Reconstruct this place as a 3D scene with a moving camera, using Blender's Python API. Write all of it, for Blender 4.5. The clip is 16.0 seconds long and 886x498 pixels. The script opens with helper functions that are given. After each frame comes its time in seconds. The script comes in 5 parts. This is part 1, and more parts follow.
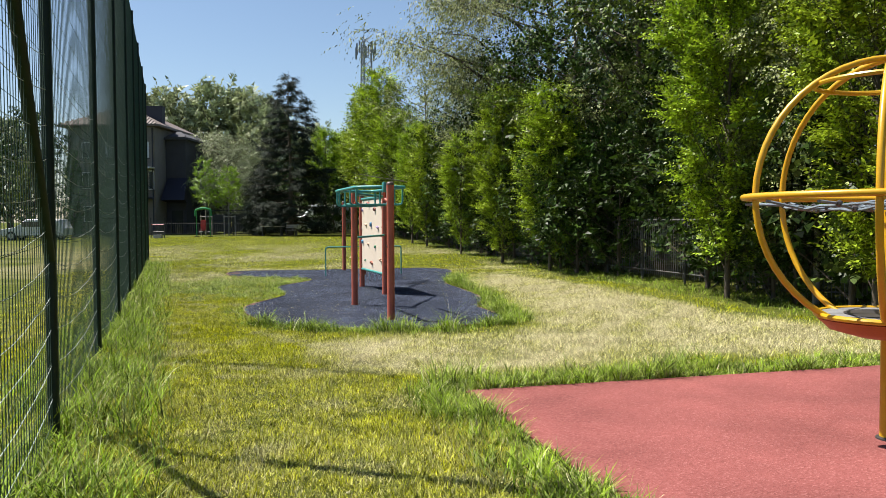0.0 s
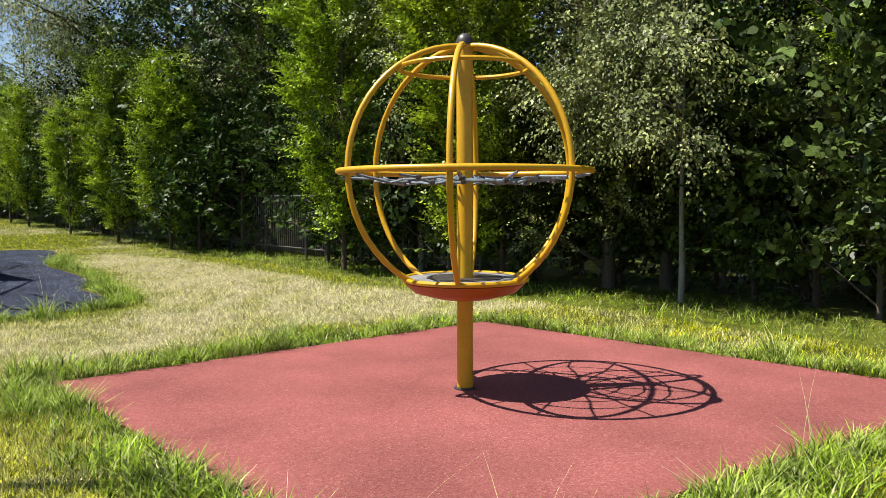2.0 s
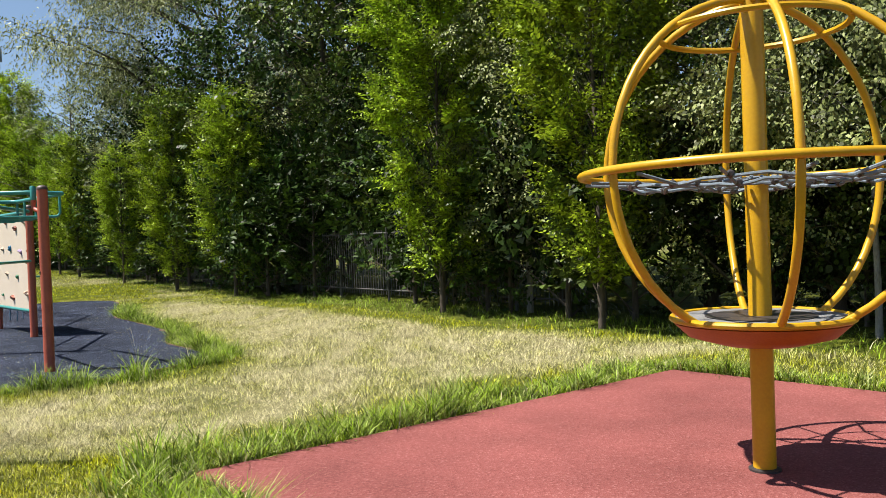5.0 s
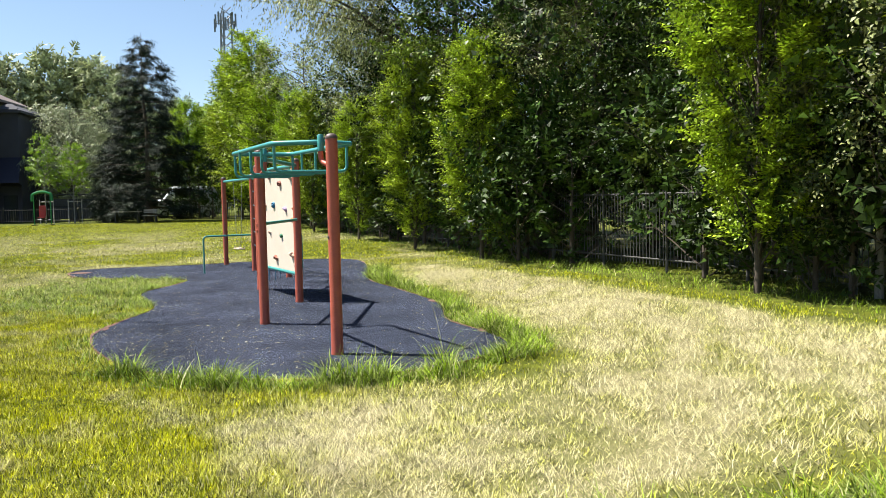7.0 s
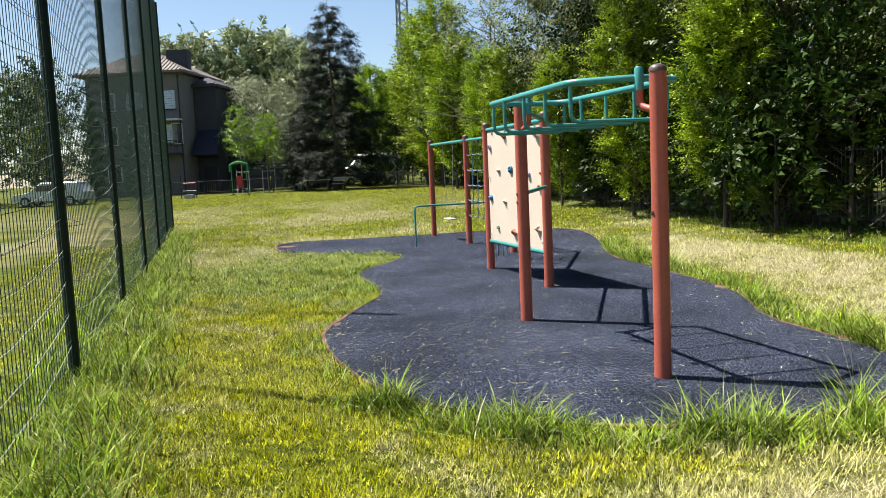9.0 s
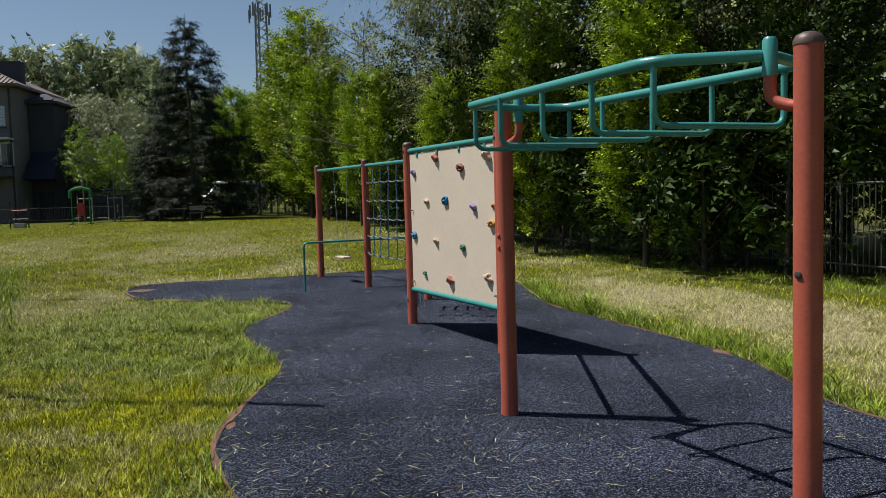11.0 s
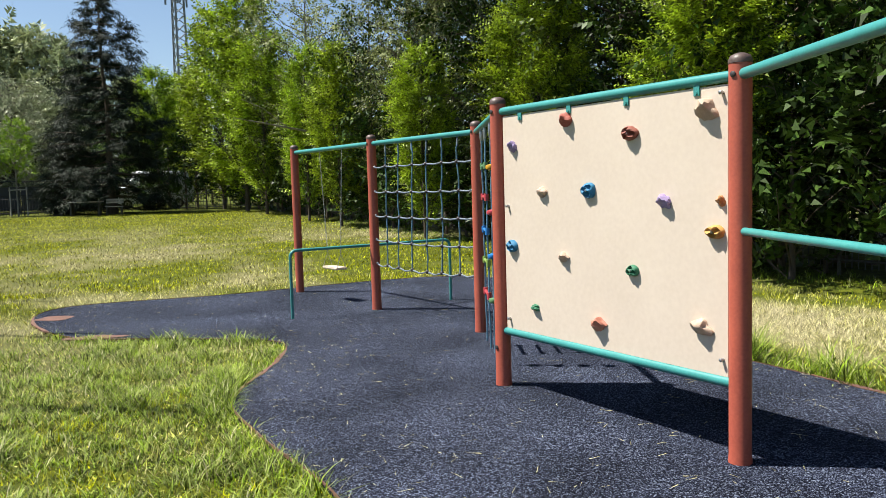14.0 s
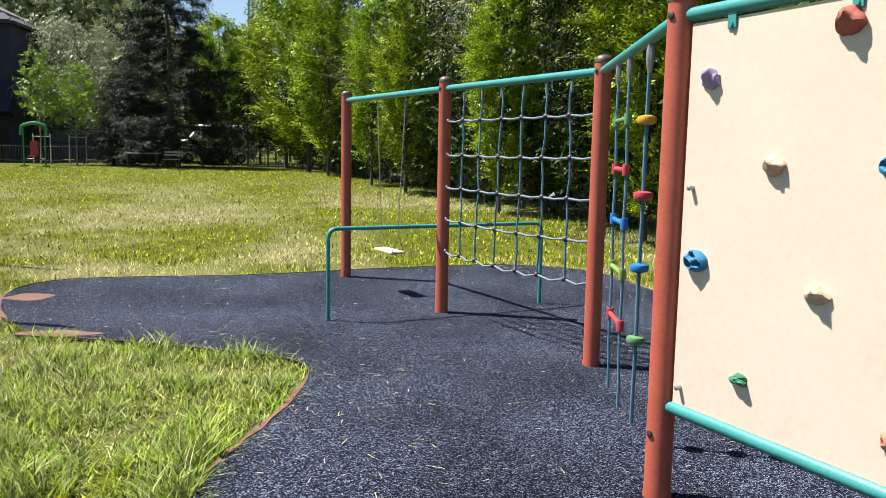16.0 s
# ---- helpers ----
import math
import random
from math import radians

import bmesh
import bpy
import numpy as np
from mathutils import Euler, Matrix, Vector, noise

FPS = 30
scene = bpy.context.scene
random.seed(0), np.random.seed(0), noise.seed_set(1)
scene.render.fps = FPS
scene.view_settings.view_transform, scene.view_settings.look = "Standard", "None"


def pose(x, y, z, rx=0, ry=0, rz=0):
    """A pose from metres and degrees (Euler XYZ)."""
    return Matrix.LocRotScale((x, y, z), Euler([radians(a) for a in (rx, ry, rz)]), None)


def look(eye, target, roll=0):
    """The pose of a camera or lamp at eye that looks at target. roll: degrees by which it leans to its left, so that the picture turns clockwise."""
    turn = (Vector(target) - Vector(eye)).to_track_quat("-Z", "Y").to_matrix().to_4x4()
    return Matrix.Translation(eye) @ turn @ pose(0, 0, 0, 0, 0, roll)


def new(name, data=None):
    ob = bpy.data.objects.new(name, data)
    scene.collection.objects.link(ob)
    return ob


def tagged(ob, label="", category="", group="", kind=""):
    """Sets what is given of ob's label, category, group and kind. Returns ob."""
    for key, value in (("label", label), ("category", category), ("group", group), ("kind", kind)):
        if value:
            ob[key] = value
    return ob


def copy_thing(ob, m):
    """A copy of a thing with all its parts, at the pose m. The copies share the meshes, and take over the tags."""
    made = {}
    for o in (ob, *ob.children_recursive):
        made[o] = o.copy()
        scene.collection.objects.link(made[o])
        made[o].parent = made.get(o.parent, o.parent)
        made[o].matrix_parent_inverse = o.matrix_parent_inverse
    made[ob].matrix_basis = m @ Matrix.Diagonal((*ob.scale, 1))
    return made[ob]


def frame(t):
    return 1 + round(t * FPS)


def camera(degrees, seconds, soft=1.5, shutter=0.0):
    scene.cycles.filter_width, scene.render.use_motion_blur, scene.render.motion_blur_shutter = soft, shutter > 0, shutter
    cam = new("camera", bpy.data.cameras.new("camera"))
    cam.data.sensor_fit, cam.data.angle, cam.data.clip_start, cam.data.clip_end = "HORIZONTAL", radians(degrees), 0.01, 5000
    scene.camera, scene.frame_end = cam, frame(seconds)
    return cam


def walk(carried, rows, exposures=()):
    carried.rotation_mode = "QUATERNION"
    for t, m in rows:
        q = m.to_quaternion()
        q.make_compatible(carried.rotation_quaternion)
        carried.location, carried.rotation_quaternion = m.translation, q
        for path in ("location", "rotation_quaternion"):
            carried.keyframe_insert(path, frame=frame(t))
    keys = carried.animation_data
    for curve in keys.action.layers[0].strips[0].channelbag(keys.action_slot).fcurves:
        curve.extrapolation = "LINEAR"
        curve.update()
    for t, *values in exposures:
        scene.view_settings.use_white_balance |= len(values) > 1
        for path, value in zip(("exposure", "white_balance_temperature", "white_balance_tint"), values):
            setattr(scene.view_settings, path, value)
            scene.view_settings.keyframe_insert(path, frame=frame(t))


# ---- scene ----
cam = camera(57.8, 16.0, soft=0.5)
PATH = [
    (0, (0.708, -0.542, 1.761), (0.639, 1.455, 1.688), -0.3),
    (0.5, (0.825, -0.496, 1.75), (1.134, 1.478, 1.659), -0.1),
    (1, (0.917, -0.492, 1.735), (1.471, 1.427, 1.63), 0.1),
    (1.5, (0.976, -0.492, 1.73), (1.675, 1.378, 1.612), -0.0),
    (2, (1.0, -0.493, 1.719), (1.805, 1.333, 1.586), -0.2),
    (2.5, (0.99, -0.482, 1.718), (1.81, 1.337, 1.584), -0.6),
    (3, (1.022, -0.318, 1.654), (1.827, 1.511, 1.559), -4.4),
    (3.2, (0.968, -0.152, 1.617), (1.778, 1.677, 1.594), -4.7),
    (5.3, (0.134, 2.287, 1.576), (0.829, 4.162, 1.541), -0.7),
    (5.5, (0.052, 2.578, 1.596), (0.624, 4.494, 1.558), -1.0),
    (6, (-0.217, 3.312, 1.653), (0.2, 5.265, 1.557), -1.0),
    (6.5, (-0.467, 3.916, 1.664), (-0.045, 5.867, 1.538), -0.8),
    (7, (-0.669, 4.622, 1.687), (-0.408, 6.601, 1.564), -1.2),
    (7.5, (-0.963, 5.241, 1.653), (-0.8, 7.231, 1.542), -1.0),
    (8, (-1.222, 5.912, 1.63), (-1.168, 7.909, 1.519), -1.1),
    (8.5, (-1.565, 6.603, 1.651), (-1.706, 8.595, 1.541), -1.3),
    (9, (-1.884, 7.202, 1.716), (-2.046, 9.186, 1.516), -2.6),
    (9.5, (-2.078, 7.941, 1.697), (-2.05, 9.931, 1.499), -2.2),
    (9.7, (-2.193, 8.184, 1.714), (-2.143, 10.178, 1.56), -2.2),
    (11.8, (-3.076, 11.088, 1.741), (-2.813, 13.066, 1.605), -1.7),
    (12, (-3.155, 11.377, 1.765), (-2.888, 13.355, 1.627), -1.9),
    (12.5, (-3.393, 12.089, 1.752), (-3.077, 14.058, 1.604), -1.5),
    (13, (-3.562, 12.753, 1.709), (-3.204, 14.715, 1.561), -1.4),
    (13.5, (-3.799, 13.445, 1.734), (-3.432, 15.405, 1.571), -1.8),
    (14, (-3.965, 14.111, 1.729), (-3.581, 16.067, 1.567), -1.7),
    (14.5, (-3.991, 14.843, 1.703), (-3.598, 16.795, 1.519), -2.8),
    (15, (-3.963, 15.567, 1.666), (-3.52, 17.504, 1.437), 0.4),
    (15.5, (-3.812, 16.311, 1.654), (-3.513, 18.274, 1.412), 0.2),
    (16, (-3.689, 17.006, 1.671), (-3.462, 18.979, 1.431), 1.1),
]
walk(cam, [(t, look(eye, target, roll)) for t, eye, target, roll in PATH],
     exposures=[(0, 1.08), (1.0, 0.94), (2.0, 1.04), (2.5, 1.13), (3.0, 1.68), (3.2, 1.7), (5.3, 0.92), (6.0, 0.85), (6.5, 0.7), (7.0, 1.4), (7.5, 1.33), (8.0, 1.05), (9.0, 1.27), (9.7, 0.75), (11.8, 0.25), (12.5, 0.42), (13.0, 0.38), (13.5, 1.33), (14.0, 1.1), (14.5, 1.3), (15.0, 1.08), (15.5, 1.15), (16, 1.28)])

# ---- world and sun ----
SUN_AZ, SUN_EL = radians(161), radians(60.5)   # towards the sun, from +x
world = bpy.data.worlds.new("sky")
scene.world = world
world.use_nodes = True
wn = world.node_tree
sky = wn.nodes.new("ShaderNodeTexSky")
sky.sky_type = "NISHITA"
sky.sun_disc = False
sky.sun_elevation = SUN_EL
sky.sun_rotation = math.pi / 2 - SUN_AZ
sky.air_density = 1.0
sky.dust_density = 0.55
sky.ozone_density = 2.2
wn.links.new(sky.outputs[0], wn.nodes["Background"].inputs[0])
wn.nodes["Background"].inputs[1].default_value = 0.062
sun_data = bpy.data.lights.new("sun", "SUN")
sun_data.energy, sun_data.angle, sun_data.color = 5.0, radians(0.53), (1.0, 0.95, 0.86)
sun = new("sun", sun_data)
to_sun = Vector((math.cos(SUN_AZ) * math.cos(SUN_EL), math.sin(SUN_AZ) * math.cos(SUN_EL), math.sin(SUN_EL)))
sun.matrix_world = look(to_sun * 60, (0, 0, 0))


# ---- materials ----
def material(name, colour, colour2=None, rough=0.6, metal=0.0, scale=8.0, fine=80.0, bump=0.15, mix=1.0,
             spec=0.5, island=0.0, leaf=0.0, obj_var=0.0, stretch=(1, 1, 1), bump_dist=0.01):
    """Two-scale noise between two colours, fine relief; island: brightness change by piece; leaf: share of light let through."""
    m = bpy.data.materials.new(name)
    m.use_nodes = True
    nt = m.node_tree
    nd, ln = nt.nodes, nt.links
    p = nd["Principled BSDF"]
    colour2 = colour2 or tuple(c * 0.78 for c in colour)
    geo = nd.new("ShaderNodeNewGeometry")
    mp = nd.new("ShaderNodeMapping")
    mp.inputs["Scale"].default_value = stretch
    tc = nd.new("ShaderNodeTexCoord")
    ln.new(tc.outputs["Object"], mp.inputs[0])
    n1 = nd.new("ShaderNodeTexNoise")
    n1.inputs["Scale"].default_value, n1.inputs["Detail"].default_value = scale, 5
    n2 = nd.new("ShaderNodeTexNoise")
    n2.inputs["Scale"].default_value, n2.inputs["Detail"].default_value = fine, 3
    ln.new(mp.outputs[0], n1.inputs[0])
    ln.new(mp.outputs[0], n2.inputs[0])
    add = nd.new("ShaderNodeMath")
    add.operation = "MULTIPLY_ADD"
    add.inputs[1].default_value, add.inputs[2].default_value = 0.5, 0.0
    ln.new(n2.outputs[0], add.inputs[0])
    add2 = nd.new("ShaderNodeMath")
    add2.operation = "MULTIPLY_ADD"
    add2.inputs[1].default_value = 0.5
    ln.new(n1.outputs[0], add2.inputs[0])
    ln.new(add.outputs[0], add2.inputs[2])
    ramp = nd.new("ShaderNodeMapRange")
    ramp.inputs[1].default_value, ramp.inputs[2].default_value = 0.36, 0.64
    ln.new(add2.outputs[0], ramp.inputs[0])
    mx = nd.new("ShaderNodeMix")
    mx.data_type = "RGBA"
    mx.inputs[6].default_value, mx.inputs[7].default_value = (*colour, 1), (*colour2, 1)
    ln.new(ramp.outputs[0], mx.inputs[0])
    out = mx.outputs[2]
    if island or obj_var:
        hsv = nd.new("ShaderNodeHueSaturation")
        ln.new(out, hsv.inputs["Color"])
        val = nd.new("ShaderNodeMapRange")
        val.inputs[3].default_value, val.inputs[4].default_value = 1 - island, 1 + island
        ln.new(geo.outputs["Random Per Island"], val.inputs[0])
        last = val.outputs[0]
        if obj_var:
            oi = nd.new("ShaderNodeObjectInfo")
            v2 = nd.new("ShaderNodeMapRange")
            v2.inputs[3].default_value, v2.inputs[4].default_value = 1 - obj_var, 1 + obj_var
            ln.new(oi.outputs["Random"], v2.inputs[0])
            mul = nd.new("ShaderNodeMath")
            mul.operation = "MULTIPLY"
            ln.new(last, mul.inputs[0])
            ln.new(v2.outputs[0], mul.inputs[1])
            last = mul.outputs[0]
            h2 = nd.new("ShaderNodeMapRange")
            h2.inputs[3].default_value, h2.inputs[4].default_value = 0.5 - obj_var * 0.06, 0.5 + obj_var * 0.06
            ln.new(oi.outputs["Random"], h2.inputs[0])
            ln.new(h2.outputs[0], hsv.inputs["Hue"])
        ln.new(last, hsv.inputs["Value"])
        out = hsv.outputs[0]
    ln.new(out, p.inputs["Base Color"])
    p.inputs["Roughness"].default_value = rough
    p.inputs["Metallic"].default_value = metal
    p.inputs["Specular IOR Level"].default_value = spec
    if bump:
        b = nd.new("ShaderNodeBump")
        b.inputs["Strength"].default_value, b.inputs["Distance"].default_value = bump, bump_dist
        ln.new(add2.outputs[0], b.inputs["Height"])
        ln.new(b.outputs[0], p.inputs["Normal"])
    if leaf:
        tr = nd.new("ShaderNodeBsdfTranslucent")
        ln.new(out, tr.inputs[0])
        ms = nd.new("ShaderNodeMixShader")
        ms.inputs[0].default_value = leaf
        ln.new(p.outputs[0], ms.inputs[1])
        ln.new(tr.outputs[0], ms.inputs[2])
        ln.new(ms.outputs[0], nd["Material Output"].inputs[0])
    return m


RED_POST = material("worn_red_paint", (0.41, 0.092, 0.055), (0.32, 0.068, 0.042), 0.5, scale=5, fine=60, bump=0.12)
CAP_BROWN = material("brown_cap_plastic", (0.10, 0.062, 0.05), (0.06, 0.04, 0.035), 0.5, scale=20)
TEAL = material("teal_paint", (0.05, 0.27, 0.255), (0.038, 0.215, 0.205), 0.35, scale=6, fine=70, bump=0.05)
TEAL_DARK = material("dark_teal_paint", (0.03, 0.2, 0.17), (0.02, 0.15, 0.13), 0.4, scale=6, bump=0.05)
YELLOW = material("yellow_paint", (0.56, 0.315, 0.008), (0.48, 0.255, 0.007), 0.35, scale=4, fine=50, bump=0.06)
ORANGE = material("orange_dish", (0.4, 0.12, 0.012), (0.32, 0.085, 0.012), 0.45)
CREAM = material("cream_board", (0.61, 0.525, 0.435), (0.56, 0.475, 0.39), 0.65, scale=1.6, fine=30, bump=0.03)
BLACK_CAP = material("black_plastic", (0.03, 0.028, 0.028), (0.05, 0.04, 0.04), 0.45)
STEEL = material("galvanised_steel", (0.42, 0.43, 0.44), (0.3, 0.31, 0.32), 0.4, metal=0.8, scale=20)
ROPE_BLUE = material("blue_rope", (0.10, 0.22, 0.30), (0.05, 0.12, 0.2), 0.85, scale=60, fine=300, bump=0.4)
ROPE_PALE = material("pale_rope", (0.20, 0.25, 0.29), (0.11, 0.14, 0.18), 0.85, scale=60, fine=300, bump=0.4)
WOOD_SEAT = material("pale_seat", (0.62, 0.52, 0.42), (0.5, 0.4, 0.3), 0.6, scale=10)


def granulate(name, tones, cell, stain, rough=0.9, spec=0.3):
    """Bound rubber crumbs: small cells of several tones, with faint broad stains."""
    m = bpy.data.materials.new(name)
    m.use_nodes = True
    nd, ln = m.node_tree.nodes, m.node_tree.links
    p = nd["Principled BSDF"]
    tc = nd.new("ShaderNodeTexCoord")
    vo = nd.new("ShaderNodeTexVoronoi")
    vo.inputs["Scale"].default_value = cell
    ln.new(tc.outputs["Object"], vo.inputs["Vector"])
    sep = nd.new("ShaderNodeSeparateColor")
    ln.new(vo.outputs["Color"], sep.inputs[0])
    ramp = nd.new("ShaderNodeValToRGB")
    ramp.color_ramp.interpolation = "LINEAR"
    ramp.color_ramp.elements[0].position, ramp.color_ramp.elements[0].color = tones[0][0], (*tones[0][1], 1)
    ramp.color_ramp.elements[1].position, ramp.color_ramp.elements[1].color = tones[-1][0], (*tones[-1][1], 1)
    for pos, c in tones[1:-1]:
        ramp.color_ramp.elements.new(pos).color = (*c, 1)
    ln.new(sep.outputs[0], ramp.inputs[0])
    n = nd.new("ShaderNodeTexNoise")
    n.inputs["Scale"].default_value, n.inputs["Detail"].default_value = 0.9, 6
    ln.new(tc.outputs["Object"], n.inputs["Vector"])
    mr = nd.new("ShaderNodeMapRange")
    mr.inputs[1].default_value, mr.inputs[2].default_value, mr.inputs[3].default_value, mr.inputs[4].default_value = 0.3, 0.7, 1 - stain, 1 + stain
    ln.new(n.outputs[0], mr.inputs[0])
    hsv = nd.new("ShaderNodeHueSaturation")
    ln.new(mr.outputs[0], hsv.inputs["Value"])
    ln.new(ramp.outputs[0], hsv.inputs["Color"])
    ln.new(hsv.outputs[0], p.inputs["Base Color"])
    p.inputs["Roughness"].default_value, p.inputs["Specular IOR Level"].default_value = rough, spec
    bp = nd.new("ShaderNodeBump")
    bp.inputs["Strength"].default_value, bp.inputs["Distance"].default_value = 0.8, 0.004
    ln.new(vo.outputs["Distance"], bp.inputs["Height"])
    ln.new(bp.outputs[0], p.inputs["Normal"])
    return m


BLACK_RUBBER = granulate("black_rubber_granulate", ((0.0, (0.002, 0.0025, 0.005)), (0.45, (0.006, 0.007, 0.013)), (0.7, (0.022, 0.026, 0.044)), (0.88, (0.07, 0.084, 0.13)), (1.0, (0.185, 0.22, 0.29))), 150, 0.4, 0.95, 0.06)
RED_RUBBER = granulate("red_rubber_granulate", ((0.0, (0.15, 0.045, 0.04)), (0.3, (0.195, 0.06, 0.055)), (0.85, (0.22, 0.072, 0.066)), (1.0, (0.29, 0.115, 0.105))), 90, 0.2, 0.9, 0.15)
GREY_RUBBER = material("grey_rubber_top", (0.2, 0.2, 0.2), (0.12, 0.12, 0.12), 0.8)
FENCE_GREEN = material("dark_green_paint", (0.004, 0.014, 0.010), (0.003, 0.010, 0.007), 0.55, spec=0.25)
NET_GREEN = material("green_netting", (0.015, 0.05, 0.036), (0.01, 0.035, 0.025), 0.8, bump=0)
CORD_PALE = material("pale_cord", (0.32, 0.35, 0.35), (0.2, 0.23, 0.23), 0.8, bump=0)
FENCE_GREY = material("grey_painted_iron", (0.07, 0.07, 0.065), (0.035, 0.033, 0.03), 0.6, scale=12)
FENCE_BLACK = material("black_painted_iron", (0.02, 0.02, 0.02), (0.03, 0.03, 0.03), 0.5)
BARK = material("brown_bark", (0.10, 0.075, 0.055), (0.05, 0.04, 0.03), 0.9, scale=9, fine=60, bump=0.8, bump_dist=0.02, stretch=(1, 1, 0.3))
BARK_PALE = material("pale_bark", (0.3, 0.28, 0.25), (0.15, 0.14, 0.12), 0.9, scale=9, fine=60, bump=0.6, bump_dist=0.02, stretch=(1, 1, 0.3))
LEAF_LIME = material("lime_leaves", (0.38, 0.50, 0.028), (0.09, 0.155, 0.010), 0.42, scale=2.5, bump=0, island=0.75, leaf=0.22, obj_var=0.10, spec=0.3)
# Shade inside the belt is put into this colour: mostly near-black, few light leaves.
LEAF_DARK_SHADED = material("dark_shaded_leaves", (0.048, 0.09, 0.012), (0.010, 0.021, 0.004), 0.45, scale=1.2, bump=0, island=0.85, leaf=0.10, obj_var=0.25, spec=0.15)
LEAF_ASH = material("ash_leaves", (0.15, 0.21, 0.026), (0.03, 0.058, 0.010), 0.45, scale=1.2, bump=0, island=0.8, leaf=0.12, obj_var=0.2, spec=0.2)
LEAF_GREY = material("grey_green_leaves", (0.26, 0.29, 0.095), (0.10, 0.125, 0.04), 0.5, scale=0.9, bump=0, island=0.7, leaf=0.14, obj_var=0.15, spec=0.25)
# Hazel green with sunlit and shaded leaf tones both put into the colour.
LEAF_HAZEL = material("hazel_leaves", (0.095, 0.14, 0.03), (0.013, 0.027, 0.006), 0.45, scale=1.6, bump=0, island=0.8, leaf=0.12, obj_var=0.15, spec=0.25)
# Silvery green, made paler to hold the haze over the far poplars.
LEAF_SILVER = material("hazy_silvery_leaves", (0.35, 0.39, 0.20), (0.17, 0.20, 0.10), 0.5, scale=0.5, bump=0, island=0.5, leaf=0.18, obj_var=0.1, spec=0.3)
LEAF_SPRUCE = material("blue_green_needles", (0.030, 0.044, 0.027), (0.008, 0.013, 0.008), 0.6, scale=0.7, bump=0, island=0.7, leaf=0.03, spec=0.12)
LEAF_FRESH = material("fresh_leaves", (0.24, 0.36, 0.03), (0.12, 0.21, 0.02), 0.5, scale=1.5, bump=0, island=0.4, leaf=0.3, spec=0.3)
WORN_EDGE = material("worn_edge_rubber", (0.21, 0.10, 0.07), (0.10, 0.055, 0.04), 0.9, scale=9, fine=90, bump=0.5)
PLASTER = material("dark_grey_render", (0.20, 0.18, 0.17), (0.15, 0.135, 0.125), 0.9, scale=1.5, fine=40)
# Render darkened and blued for the annex's shade; also on sills, chimney and balcony.
PLASTER_DARK = material("dark_shaded_render", (0.045, 0.045, 0.06), (0.035, 0.035, 0.045), 0.85, scale=1.5, fine=40)
ROOF_TILE = material("brown_roof_tile", (0.16, 0.12, 0.105), (0.10, 0.078, 0.07), 0.7, scale=2, fine=12)
WINDOW_WHITE = material("white_window_frame", (0.75, 0.76, 0.78), None, 0.4)
SHUTTER = material("white_blind", (0.6, 0.65, 0.75), (0.5, 0.55, 0.65), 0.5)
GLASS = material("dark_glass", (0.03, 0.035, 0.04), None, 0.08, bump=0, spec=0.8)
AWNING = material("navy_awning", (0.012, 0.013, 0.03), None, 0.8)
CAR_WHITE = material("white_car_paint", (0.62, 0.64, 0.67), None, 0.2, bump=0)
TYRE = material("tyre_rubber", (0.02, 0.02, 0.02), None, 0.8)
BENCH_WOOD = material("weathered_bench_wood", (0.42, 0.40, 0.38), (0.3, 0.28, 0.26), 0.8, scale=10)
MAST_PAINT = material("grey_mast_steel", (0.2, 0.22, 0.25), None, 0.5)
GYM_GREEN = material("green_gym_paint", (0.02, 0.22, 0.06), (0.015, 0.16, 0.05), 0.4)
GYM_RED = material("red_gym_seat", (0.4, 0.03, 0.03), None, 0.5)


# ---- helpers for building ----
def mesh_from(name, verts, faces, mats, smooth=False):
    me = bpy.data.meshes.new(name)
    me.from_pydata(verts, [], faces)
    for m in (mats if isinstance(mats, (list, tuple)) else [mats]):
        me.materials.append(m)
    if smooth:
        me.polygons.foreach_set("use_smooth", [True] * len(me.polygons))
    me.update()
    return me


def part(name, bm, mat, parent=None, label="", smooth=True):
    """Links a bmesh as one mesh object, under a thing or a part."""
    me = bpy.data.meshes.new(name)
    bmesh.ops.recalc_face_normals(bm, faces=bm.faces)
    bm.to_mesh(me)
    bm.free()
    me.materials.append(mat)
    if smooth:
        me.polygons.foreach_set("use_smooth", [True] * len(me.polygons))
        me.set_sharp_from_angle(angle=radians(40))
    ob = new(name, me)
    if parent:
        ob.parent = parent
    if label:
        ob["label"] = label
    return ob


def thing(name, label, category, group="", at=(0, 0, 0), kind=""):
    ob = new(name)
    ob.matrix_basis = Matrix.Translation(at)
    return tagged(ob, label, category, group, kind)


def tube(points, radius, sides=10, closed=False, bm=None, radii=None):
    """A round bar along points, with flat ends."""
    bm = bm or bmesh.new()
    pts = [Vector(p) for p in points]
    n = len(pts)
    rings, up = [], None
    for i, p in enumerate(pts):
        a = pts[(i - 1) % n] if (closed or i > 0) else p
        b = pts[(i + 1) % n] if (closed or i < n - 1) else p
        d = (b - a).normalized()
        if up is None:
            up = d.orthogonal().normalized()
        up = (up - d * up.dot(d))
        up = up.normalized() if up.length > 1e-6 else d.orthogonal().normalized()
        side = d.cross(up)
        r = radii[i] if radii else radius
        rings.append([bm.verts.new(p + r * (up * math.cos(2 * math.pi * k / sides) + side * math.sin(2 * math.pi * k / sides))) for k in range(sides)])
    for i in range(n if closed else n - 1):
        a, b = rings[i], rings[(i + 1) % n]
        for k in range(sides):
            bm.faces.new((a[k], a[(k + 1) % sides], b[(k + 1) % sides], b[k]))
    if not closed:
        bm.faces.new(rings[0][::-1])
        bm.faces.new(rings[-1])
    return bm


